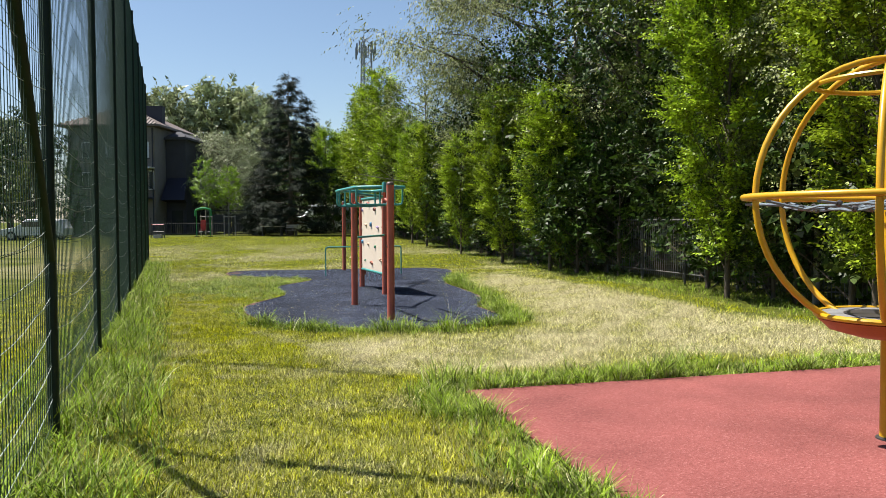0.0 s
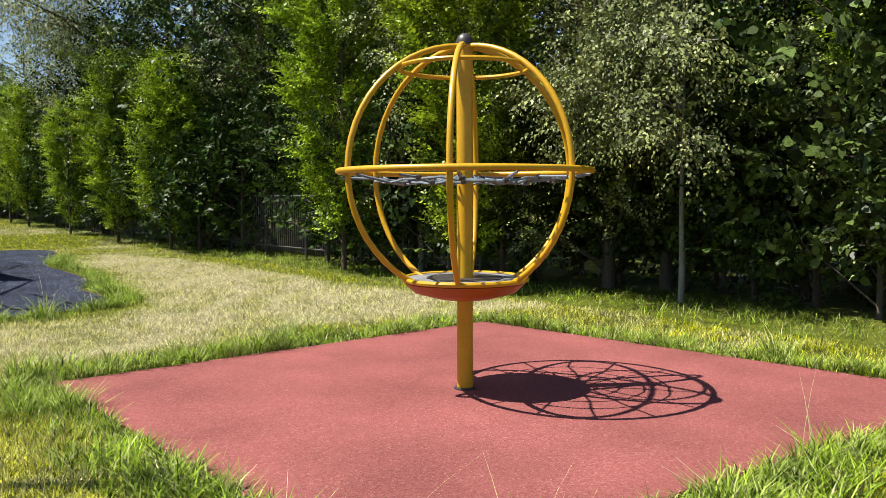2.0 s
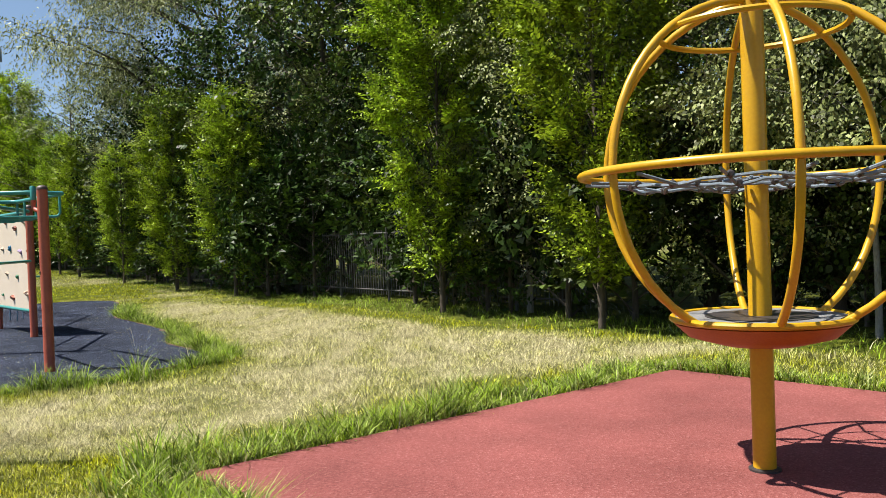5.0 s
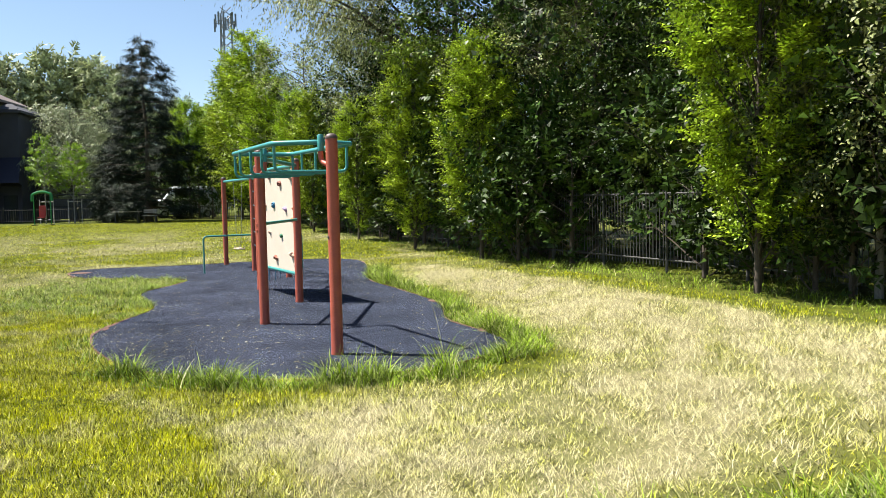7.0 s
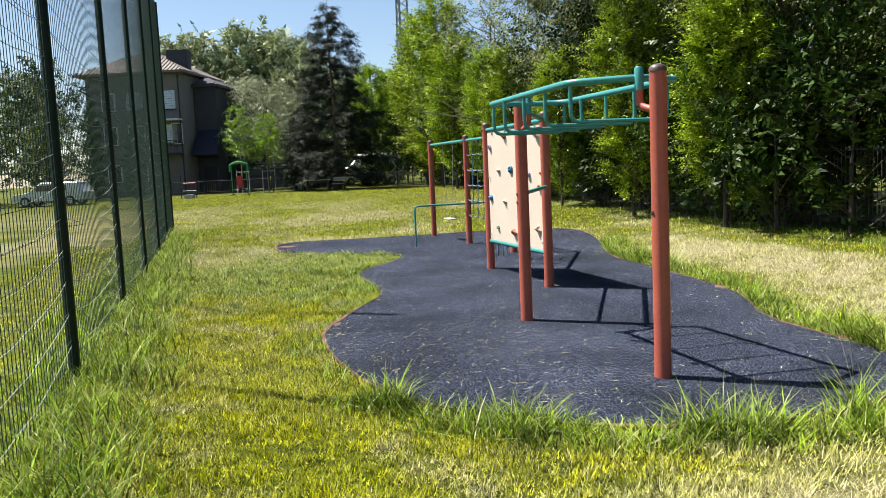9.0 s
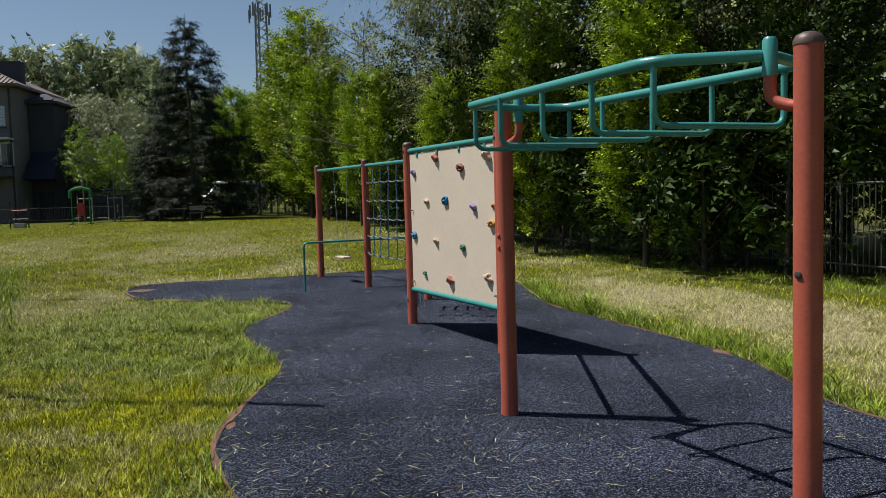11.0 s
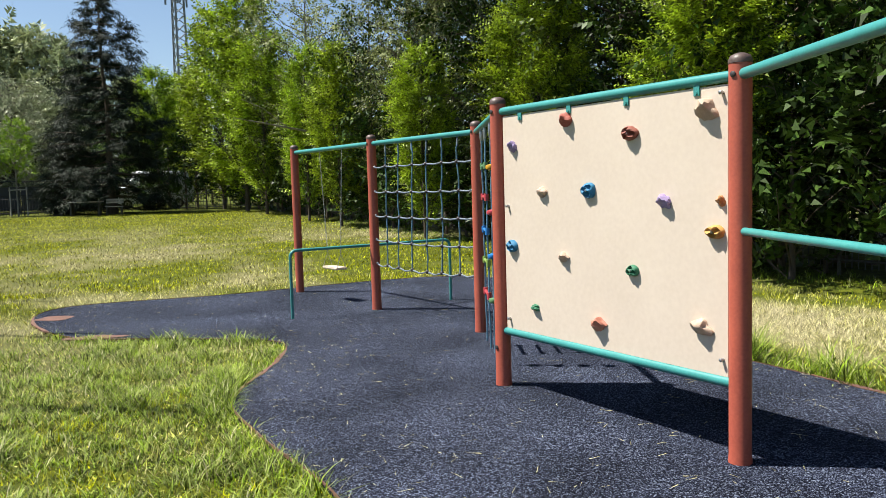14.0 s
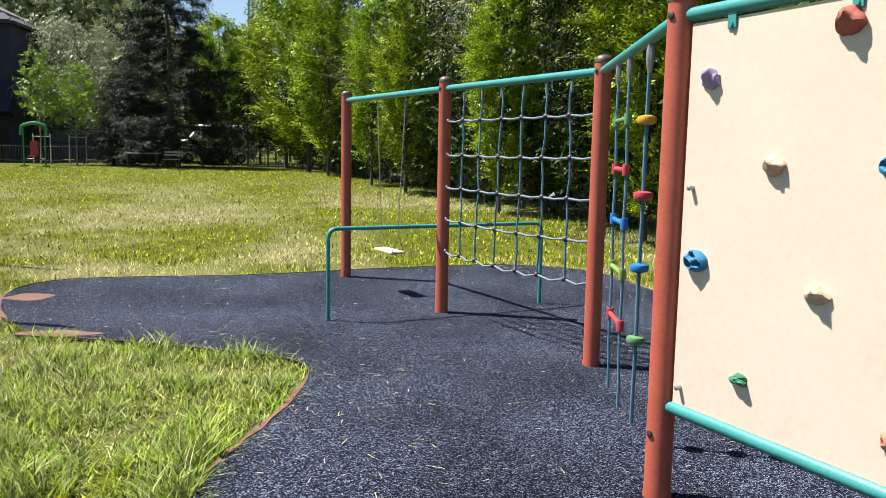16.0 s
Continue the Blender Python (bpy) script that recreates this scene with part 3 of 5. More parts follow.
# low bar through the sixth post
bar_thing = thing("low_bar", "low teal steel turning bar on the black rubber", "turning bar", at=(-2.745, 25.31, 0))
pts = rounded([(-3.915, 24.87, -0.05), (-3.915, 24.87, 0.905), (-2.745, 25.31, 0.905), (-1.58, 25.75, 0.905), (-1.58, 25.75, -0.05)], 0.10)
part("bar", tube([local(bar_thing, p) for p in pts], 0.021, 12), TEAL, bar_thing)
part("clamp", box((0.07, 0.09, 0.05), local(bar_thing, (-2.76, 25.30, 0.89)), 0.01), TEAL_DARK, bar_thing)

# swing
sa, su = frame_between(6, 5)
swing = thing("swing", "pale wooden swing seat hanging on two thin chains", "swing", at=(sa.x, sa.y, 0))
seat_c = local(swing, sa + su * 1.32 + Vector((0, 0, 0.50)))
m = Matrix.Translation(seat_c) @ su.to_track_quat("X", "Z").to_matrix().to_4x4()
part("seat", box((0.50, 0.19, 0.035), (0, 0, 0), 0.012, m), WOOD_SEAT, swing)
LINK = tube([(0.007 * math.cos(a), 0, 0.016 * math.sin(a)) for a in np.linspace(0, 2 * math.pi, 9)[:-1]], 0.0028, 4, True)
link_me = bpy.data.meshes.new("link")
LINK.to_mesh(link_me)
LINK.free()
link_me.materials.append(STEEL)
for top_u, bot_u in ((0.95, 1.10), (1.70, 1.54)):
    a, b = local(swing, sa + su * top_u + Vector((0, 0, 2.28))), local(swing, sa + su * bot_u + Vector((0, 0, 0.72)))
    n = int((b - a).length / 0.026)
    verts, faces = [], []
    rot = (b - a).to_track_quat("Z", "Y").to_matrix().to_4x4()
    for k in range(n):
        mm = Matrix.Translation(a.lerp(b, k / n)) @ rot @ Matrix.Rotation(math.pi / 2 * (k % 2), 4, "Z")
        base = len(verts)
        verts += [tuple(mm @ v.co) for v in link_me.vertices]
        faces += [tuple(base + q for q in p.vertices) for p in link_me.polygons]
    new("chain", mesh_from("chain", verts, faces, STEEL, True)).parent = swing
    for s in (-0.08, 0.08):
        e = m @ Vector((0.235 if bot_u > 1.3 else -0.235, s, 0.0))
        part("chain_end", tube([b, e], 0.004, 5), STEEL, swing)

# worn red rubber patches at the surface edge
for (x, y, rx, ry, sd) in ((-7.2, 26.15, 0.27, 0.22, 1), (-6.3, 24.35, 0.35, 0.12, 2), (1.17, 14.75, 0.07, 0.15, 3), (0.88, 17.9, 0.06, 0.13, 4), (-3.86, 16.1, 0.03, 0.1, 5)):
    r = random.Random(sd)
    outline = smooth_loop([(x + rx * math.cos(a) * r.uniform(0.75, 1.2), y + ry * math.sin(a) * r.uniform(0.75, 1.2)) for a in np.linspace(0, 2 * math.pi, 10)[:-1]], 3)
    bm = bmesh.new()
    lo = [bm.verts.new((px, py, -0.01)) for px, py in outline]
    hi = [bm.verts.new((px, py, 0.005)) for px, py in outline]
    for i in range(len(lo)):
        bm.faces.new((lo[i], lo[(i + 1) % len(lo)], hi[(i + 1) % len(lo)], hi[i]))
    bm.faces.new(hi)
    tagged(part("pavement_patch", bm, WORN_EDGE, smooth=False), "worn reddish rubber patch at the black surface edge", "safety surface", kind="structure")

# crumbling reddish rim along the outline of the black rubber
bm = bmesh.new()
centre_line = smooth_loop(MAT[::6].tolist(), 24)
nrm2 = np.roll(centre_line, -1, 0) - np.roll(centre_line, 1, 0)
nrm2 = np.stack([nrm2[:, 1], -nrm2[:, 0]], 1) / np.linalg.norm(nrm2, axis=1)[:, None]
rim_w = np.clip((sheet_noise(centre_line[:, 0], centre_line[:, 1], 0.9, 41) - 0.56) * 0.16 + (sheet_noise(centre_line[:, 0], centre_line[:, 1], 0.16, 42) - 0.5) * 0.05, 0.003, 0.07)
rim_rows = [[bm.verts.new((p[0] + q[0] * o * w, p[1] + q[1] * o * w, z)) for p, q, w in zip(centre_line, nrm2, rim_w)] for o, z in ((0.55, -0.02), (0.55, 0.004), (-0.55, 0.006), (-0.55, -0.01))]
for ra_, rb_ in zip(rim_rows, rim_rows[1:]):
    for i in range(len(centre_line)):
        j = (i + 1) % len(centre_line)
        bm.faces.new((ra_[i], ra_[j], rb_[j], rb_[i]))
tagged(part("pavement_rim", bm, WORN_EDGE, smooth=False), "crumbling reddish-brown rim of the black rubber surface", "safety surface", kind="structure")

# ---- globe climber ----
GX, GY, GZ, GR = 4.03, 5.90, 1.93, 1.06
globe = thing("globe_climber", "yellow steel globe carousel on a pole with net and round platform", "playground equipment", at=(GX, GY, 0))
pole = part("pole", lathe([(0.072, -0.1), (0.072, 3.02)], 24), YELLOW, globe)
part("cap", lathe([(0.074, 3.02), (0.074, 3.06), (0.055, 3.10), (0.025, 3.12)], 24), BLACK_CAP, globe)
part("base_collar", lathe([(0.10, -0.02), (0.10, 0.012), (0.075, 0.02)], 24), BLACK_CAP, globe)
for k in range(6):
    a = radians(-121.5 + 60 * k)
    pts = []
    for s in range(25):
        e = radians(88 - s * (88 + 72) / 24)
        r = GR * math.cos(e)
        pts.append((r * math.cos(a), r * math.sin(a), GZ + GR * 1.02 * math.sin(e)))
    part("meridian_bar", tube(pts, 0.026, 10), YELLOW, globe)
ring = lambda r, z, n=48: [(r * math.cos(2 * math.pi * k / n), r * math.sin(2 * math.pi * k / n), z) for k in range(n)]
part("equator_ring", tube(ring(GR + 0.045, GZ), 0.026, 10, True), YELLOW, globe)
part("top_ring", tube(ring(0.57, GZ + 0.89), 0.02, 8, True), YELLOW, globe)
part("platform_rim", tube(ring(0.545, 0.985), 0.022, 8, True), YELLOW, globe)
part("dish", lathe([(0.08, 0.80), (0.25, 0.815), (0.45, 0.87), (0.54, 0.955), (0.52, 0.965), (0.08, 0.90)], 40), ORANGE, globe)
part("platform", lathe([(0.073, 0.965), (0.53, 0.965), (0.53, 0.992), (0.073, 0.992)], 40), GREY_RUBBER, globe)
part("platform_ring_mark", lathe([(0.30, 0.994), (0.34, 0.994), (0.34, 0.998), (0.30, 0.998)], 40), BLACK_CAP, globe)
net_rng = random.Random(14)
net_z = lambda r, a: GZ - 0.045 - 0.045 * math.sin(math.pi * min(r / GR, 1)) + 0.016 * math.sin(5 * a + 9 * r)
NET_R = (0.15, 0.36, 0.57, 0.79)
for k in range(14):
    a = 2 * math.pi * k / 14 + 0.2
    pts = [(r * math.cos(a + q), r * math.sin(a + q), net_z(r, a) + net_rng.uniform(-0.012, 0.012)) for r, q in zip((0.10, *NET_R, GR + 0.03), [net_rng.uniform(-0.05, 0.05) for _ in range(6)])]
    part("net_rope", tube(pts, 0.011, 6), ROPE_PALE, globe)
    for r in NET_R[1:]:
        bm = bmesh.new()
        bmesh.ops.create_icosphere(bm, subdivisions=1, radius=0.028, matrix=Matrix.Translation((r * math.cos(a), r * math.sin(a), net_z(r, a))))
        part("net_joint", bm, BLACK_CAP, globe)
for r in NET_R:
    part("net_ring", tube([(r * math.cos(a), r * math.sin(a), net_z(r, a) - 0.012 * abs(math.sin(7 * a))) for a in [2 * math.pi * k / 56 for k in range(56)]], 0.011, 6, True), ROPE_PALE, globe)

# ---- tall net fence ----
FP, FD, FSTEP = np.array((-3.15, 7.0)), np.array((-math.sin(0.362), math.cos(0.362))), 4.3
FENCE_H = 7.7


def fence_at(k, z=0.0):
    q = FP + FD * k
    return (q[0], q[1], z)


ball_fence = thing("ball_fence", "tall dark green sports fence with fine netting beside the grass", "fence", at=(FP[0], FP[1], 0))
FENCE_K = [-1.15 + FSTEP * i for i in range(-4, 8)]
for k in FENCE_K:
    p = part("post", tube([local(ball_fence, fence_at(k, -0.1)), local(ball_fence, fence_at(k, FENCE_H))], 0.048, 10), FENCE_GREEN, ball_fence)
part("brace", tube([local(ball_fence, fence_at(-1.13, 1.42)), local(ball_fence, fence_at(-5.0, 6.25))], 0.045, 10), FENCE_GREEN, ball_fence)


def cords(lines, r, name, mat):
    """Thin three-sided cords, one mesh."""
    verts, faces = [], []
    for pts in lines:
        base = len(verts)
        for i, p in enumerate(pts):
            a, b = Vector(pts[max(i - 1, 0)]), Vector(pts[min(i + 1, len(pts) - 1)])
            d = (b - a).normalized()
            u = d.orthogonal().normalized()
            v = d.cross(u)
            for q in range(3):
                verts.append(tuple(Vector(p) + r * (u * math.cos(q * 2.094) + v * math.sin(q * 2.094))))
        for i in range(len(pts) - 1):
            for q in range(3):
                a, b = base + i * 3 + q, base + i * 3 + (q + 1) % 3
                faces.append((a, b, b + 3, a + 3))
    return mesh_from(name, verts, faces, mat)


rng = random.Random(5)
lines, k0, k1 = [], FENCE_K[0], FENCE_K[-1]
k = k0
while k < k1:
    lines.append([local(ball_fence, fence_at(k + rng.uniform(-0.01, 0.01), z)) for z in (0.02, 2.7, 5.4, FENCE_H - 0.05)])
    k += 0.10
me = cords(lines, 0.0036, "net_verticals", NET_GREEN)
tagged(new("netting", me), kind="stuff").parent = ball_fence
lines = []
for z in np.arange(0.1, FENCE_H, 0.25):
    for a in FENCE_K[:-1]:
        lines.append([local(ball_fence, fence_at(a + FSTEP * s / 4, z - 0.05 * math.sin(math.pi * s / 4))) for s in range(5)])
tagged(new("netting_weft", cords(lines, 0.0026, "net_rows", NET_GREEN)), kind="stuff").parent = ball_fence
lines = []
for z in np.arange(0.3, 3.3, 0.28):
    for a in FENCE_K[:-1]:
        sag = 0.10 + 0.06 * rng.random()
        lines.append([local(ball_fence, fence_at(a + FSTEP * s / 10, z - sag * (1 - (2 * s / 10 - 1) ** 2) + 0.02 * rng.random())) for s in range(11)])
tagged(new("slack_cord", cords(lines, 0.0034, "sagging_cords", CORD_PALE)), kind="stuff").parent = ball_fence


# ---- trees ----
def leaf_mesh(name, centres, sizes, mat, droop=0.3, seed=0, aspect=0.55, dirs=None, normals=None, corners=4):
    """One small folded leaf at every centre."""
    rs = np.random.default_rng(seed)
    n = len(centres)
    c = np.asarray(centres, float)
    if dirs is None:
        dirs = rs.normal(size=(n, 3))
        dirs[:, 2] -= droop
    d = dirs / np.linalg.norm(dirs, axis=1)[:, None]
    if normals is None:
        normals = rs.normal(size=(n, 3))
        normals[:, 2] += 0.8
    s = np.cross(d, normals)
    s /= np.linalg.norm(s, axis=1)[:, None] + 1e-9
    nn = np.cross(s, d)
    L = np.asarray(sizes, float)[:, None] * np.ones((n, 1))
    W = L * aspect * 0.5
    v = np.stack([c - d * L * 0.5, c + s * W + nn * W * 0.25 - d * L * 0.05, c + d * L * 0.5 - nn * L * 0.1, c - s * W + nn * W * 0.25 - d * L * 0.05], 1).reshape(-1, 3)
    if corners == 3:
        v = np.stack([c - d * L * 0.45 + s * W, c - d * L * 0.3 - s * W, c + d * L * 0.55 - nn * L * 0.1], 1).reshape(-1, 3)
    if corners == 6:
        v = np.stack([c - d * L * 0.5, c - d * L * 0.22 + s * W * 0.9 + nn * W * 0.2, c + d * L * 0.15 + s * W * 0.85 + nn * W * 0.2, c + d * L * 0.5 - nn * L * 0.12,
                      c + d * L * 0.15 - s * W * 0.85 + nn * W * 0.2, c - d * L * 0.22 - s * W * 0.9 + nn * W * 0.2], 1).reshape(-1, 3)
    me = bpy.data.meshes.new(name)
    me.vertices.add(len(v))
    me.vertices.foreach_set("co", v.astype(np.float32).ravel())
    me.loops.add(n * corners)
    me.polygons.add(n)
    me.loops.foreach_set("vertex_index", np.arange(n * corners, dtype=np.int32))
    me.polygons.foreach_set("loop_start", np.arange(n, dtype=np.int32) * corners)
    me.materials.append(mat)
    me.update(calc_edges=True)
    me.validate()
    return me


def along(path, ts):
    p = np.array([tuple(q) for q in path])
    seg = np.linalg.norm(np.diff(p, axis=0), axis=1)
    cum = np.r_[0, np.cumsum(seg)] / max(seg.sum(), 1e-9)
    return np.stack([np.interp(ts, cum, p[:, k]) for k in range(3)], 1)


def spray_leaves(name, o, d, length, per, leaf_s, mat, rs, aspect=0.55, flat=0.35, droop=0.15, corners=4, face=0.75):
    """Leaves in two ranks along short twigs: origins o, unit directions d, twig lengths; face: how far they turn outwards."""
    n = len(o)
    radial = o * np.array((1, 1, 0.0))
    radial /= np.linalg.norm(radial, axis=1)[:, None] + 1e-6
    up = np.array((0, 0, 0.8)) + radial * face + rs.normal(size=(n, 3)) * flat
    nrm = up - d * (up * d).sum(1)[:, None]
    nrm /= np.linalg.norm(nrm, axis=1)[:, None] + 1e-9
    side = np.cross(d, nrm)
    cs, ds, ns, ls = [], [], [], []
    for j in range(per):
        t = (j + 0.7) / per
        sg = 1 if j % 2 else -1
        size = leaf_s * rs.uniform(0.65, 1.25, n) * (1.1 - 0.35 * t)
        ld = d * 0.55 + side * sg * (0.8 if j < per - 1 else 0.1) - np.array((0, 0, droop)) + rs.normal(size=(n, 3)) * 0.18
        ld /= np.linalg.norm(ld, axis=1)[:, None]
        p = o + d * (length * t)[:, None] - np.array((0, 0, 1.0)) * (droop * length * t * t * 0.6)[:, None] + ld * size[:, None] * 0.5
        cs.append(p), ds.append(ld), ns.append(nrm + rs.normal(size=(n, 3)) * 0.3), ls.append(size)
    c, dd, nn, ll = (np.concatenate(q) for q in (cs, ds, ns, ls))
    keep = c[:, 2] > 0.03
    return leaf_mesh(name, c[keep], ll[keep], mat, 0, 0, aspect, dd[keep], nn[keep], corners)


def tree(name, label, at, height, trunk_r, bare, limbs, reach_of, rise, sprays, per, leaf_s, leaf_mat, bark, seed, spray_len=0.4, up=0.4, puff=0.22,
         aspect=0.55, droop=0.15, lean=(0, 0), group="", curve=0.3, az=None, category="tree", inner=0.1, flat=0.35, corners=3, twigs=3, loose=0.55, out=0.0, face=0.75):
    """A tapered trunk with limbs and a crown of leafy twigs. reach_of(u): limb length at share u of the crown's height."""
    rs, nrs = random.Random(seed), np.random.default_rng(seed)
    t = thing(name, label, category, group, at)
    marks = (0.12, 0.28, 0.45, 0.62, 0.8, 0.97)
    trunk = [Vector((0, 0, -0.15))] + [Vector((lean[0] * s ** 1.5 + rs.uniform(-1, 1) * 0.012 * height * s, lean[1] * s ** 1.5 + rs.uniform(-1, 1) * 0.012 * height * s, height * s)) for s in marks]
    bm = tube(trunk, trunk_r, 9, radii=[trunk_r * 1.25] + [trunk_r * (1 - s) + 0.006 for s in marks])
    org, dirs, wts, paths = [], [], [], []
    for i in range(limbs):
        u = (i + rs.random()) / limbs
        s = bare + (0.98 - bare) * u
        base = Vector(along(trunk, [s])[0])
        a = (i * 2.399 + rs.uniform(-0.5, 0.5)) if az is None else az(i, rs)
        reach = reach_of(u) * rs.uniform(0.72, 1.12)
        d = Vector((math.cos(a), math.sin(a), 0))
        pts = [base]
        for q in (0.35, 0.7, 1.0):
            pts.append(base + d * reach * q + Vector((0, 0, reach * rise * (q + curve * q * q))) + Vector((rs.uniform(-1, 1), rs.uniform(-1, 1), rs.uniform(-1, 1))) * 0.07 * reach)
        r0 = max(0.008, trunk_r * 0.38 * (1 - u * 0.7))
        tube(pts, r0, 5, bm=bm, radii=[r0, r0 * 0.7, r0 * 0.45, 0.004])
        paths.append(pts)
        wts.append(reach + 0.15)
        for w in range(twigs):
            b0 = Vector(along(pts, [rs.uniform(0.35, 0.8)])[0])
            d2 = (d + Vector((rs.uniform(-1, 1), rs.uniform(-1, 1), rs.uniform(-0.2, 0.2) + rise * 0.4))).normalized()
            e = b0 + d2 * reach * rs.uniform(0.25, 0.5)
            tube([b0, (b0 + e) / 2 + Vector((0, 0, 0.03 * reach)), e], 0.007, 4, bm=bm)
            paths.append([b0, e])
            wts.append((e - b0).length)
    part("trunk", bm, bark, t)
    counts = nrs.multinomial(sprays, np.array(wts) / sum(wts))
    for path, n in zip(paths, counts):
        if n == 0:
            continue
        tt = inner + (1 - inner) * nrs.random(n) ** 0.75
        p = along(path, tt)
        ax = np.array(path[-1]) - np.array(path[0])
        ax /= np.linalg.norm(ax) + 1e-9
        lim = float(np.linalg.norm(np.array(path[-1]) - np.array(path[0])))
        p = p + nrs.normal(size=(n, 3)) * puff * min(1.0, 0.3 + 0.35 * lim)
        dd = ax * 0.8 + nrs.normal(size=(n, 3)) * loose + np.array((0, 0, up))
        radial = p * np.array((1, 1, 0.0))
        dd += radial / (np.linalg.norm(radial, axis=1)[:, None] + 1e-6) * out
        org.append(p), dirs.append(dd / np.linalg.norm(dd, axis=1)[:, None])
    o, d = np.concatenate(org), np.concatenate(dirs)
    me = spray_leaves("crown", o, d, spray_len * nrs.uniform(0.6, 1.3, len(o)), per, leaf_s, leaf_mat, nrs, aspect, flat, droop, corners, face)
    new("crown", me).parent = t
    return t


# row of young hornbeams along the grass edge
vase = lambda u: (0.5 + 0.85 * min(1, u / 0.35)) * (1 - u) ** 0.8 + 0.1
full_vase = lambda u: (0.42 + 1.25 * min(1, u / 0.42)) * (1 - u) ** 0.65 + 0.1
ROW_SPOTS = [(6.35, 17.3, 8.0), (7.52, 13.17, 7.6), (3.45, 27.3, 6.4), (2.0, 32.1, 7.0), (0.25, 38.3, 5.9), (-1.8, 45.4, 6.9), (-2.9, 49.1, 7.4), (-4.8, 55.8, 9.0), (-5.9, 59.2, 12.4), (-7.5, 65.0, 11.8), (-10.0, 74.0, 9.6), (-12.6, 82.0, 10.2), (11.9, 7.6, 7.2)]
horns = []
for i, (x, y, h) in enumerate(ROW_SPOTS):
    if i < 3:
        horns.append(tree("hornbeam", "young vase-shaped hornbeam with lime-green leaves at the grass edge", (x, y, 0), h, 0.055, 0.055, 64 if i < 2 else 56, full_vase if i < 2 else vase, 1.7, 3000 if i < 2 else 2350, 13, 0.11, LEAF_LIME, BARK, 10 + i,
                          0.62, 0.10, 0.07, loose=0.26, out=0.75, flat=0.18, group="row of hornbeams", curve=0.15, corners=4 if i < 2 else 3))
    else:
        if i == 5:
            horns.append(tree("hornbeam", "vase-shaped hornbeam with lime-green leaves in the far row", (x, y, float(rise(y))), h, 0.055, 0.055, 56, vase, 1.7, 1700, 11, 0.125, LEAF_LIME, BARK, 21,
                              0.62, 0.10, 0.07, loose=0.26, out=0.75, flat=0.18, group="row of hornbeams", curve=0.15, twigs=1))
            continue
        k = 3 if i > 5 and y > 40 else i % 3 if y < 30 else 2
        s = h / (ROW_SPOTS[k][2] if k < 3 else ROW_SPOTS[5][2])
        ob = copy_thing(horns[k], pose(x, y, float(rise(y)), 0, 0, 70 * i + 30))
        w = 0.9 if y < 50 else 1.08
        ob.scale = (s * w, s * w, s)

# a sparse one standing apart, with a bare stem
tree("hornbeam", "slim hornbeam with a bare lower stem near the parked van", (-11.8, 68.5, 0.6), 9.0, 0.06, 0.34, 34, lambda u: 1.25 * (1 - u) ** 0.6 + 0.15, 1.6, 1100, 8, 0.2, LEAF_LIME, BARK, 33, 0.6, 0.1, 0.08, loose=0.3, out=0.7, flat=0.2, group="row of hornbeams")
# long bare dead limb that sticks out of the row
limb = thing("dead_branch", "long bare pale dead branch sticking out over the grass", "branch", at=(-2.99, 47.00, 0))
part("limb", tube([(2.6, 1.6, 2.6), (1.0, 0.4, 3.85), (0, 0, 4.0), (-1.22, -1.40, 4.15), (-2.63, -2.50, 4.35)], 0.05, 7, radii=[0.07, 0.055, 0.045, 0.035, 0.012]), BARK_PALE, limb)
part("twig", tube([(-0.73, -0.84, 4.12), (-1.59, -1.82, 4.75), (-2.32, -2.66, 5.0)], 0.02, 5, radii=[0.022, 0.016, 0.006]), BARK_PALE, limb)

# tree belt behind the row
dome = lambda u: 0.5 + 2.6 * math.sin(math.pi * min(1, u * 0.78 + 0.2)) ** 0.8
perp = np.array((ROW_D[1], -ROW_D[0]))
KINDS = [("broadleaf_tree", "dense tree in the belt behind the row, its leaves coloured dark as in shade", 9.0, LEAF_DARK_SHADED, BARK, 0.15, 40),
         ("ash_tree", "tall dark ash tree with drooping leaf sprays in the belt", 11.0, LEAF_ASH, BARK, 0.155, 41),
         ("grey_willow", "grey-green small-leaved willow in the belt behind the row", 8.0, LEAF_GREY, BARK, 0.115, 42)]
belt_rng = random.Random(11)
protos = {}


def belt_tree(k, x, y, h, rear=False):
    rear = bool(rear)
    x, y, h = float(x), float(y), float(h)
    name, label, h0, leaf, bark, ls, seed = KINDS[k]
    z = float(rise(y)) - 0.02
    key = (k, rear)
    if key not in protos:
        protos[key] = tree(name, label, (x, y, z), h0, 0.14, 0.05, 46, dome, 0.45, 800 if rear else 1400, 9, ls * (1.4 if rear else 0.92), leaf, bark, seed + (5 if rear else 0), 0.55, 0.15, 0.26, group="tree belt", droop=0.3, flat=0.45, aspect=0.62, twigs=1 if rear else 2, inner=0.3, corners=3 if rear else 4)
        ob = protos[key]
    else:
        ob = copy_thing(protos[key], pose(x, y, z, 0, 0, belt_rng.uniform(0, 360)))
    s = h / h0
    ob.scale = (s * 0.95, s * 0.95, s)
    return ob


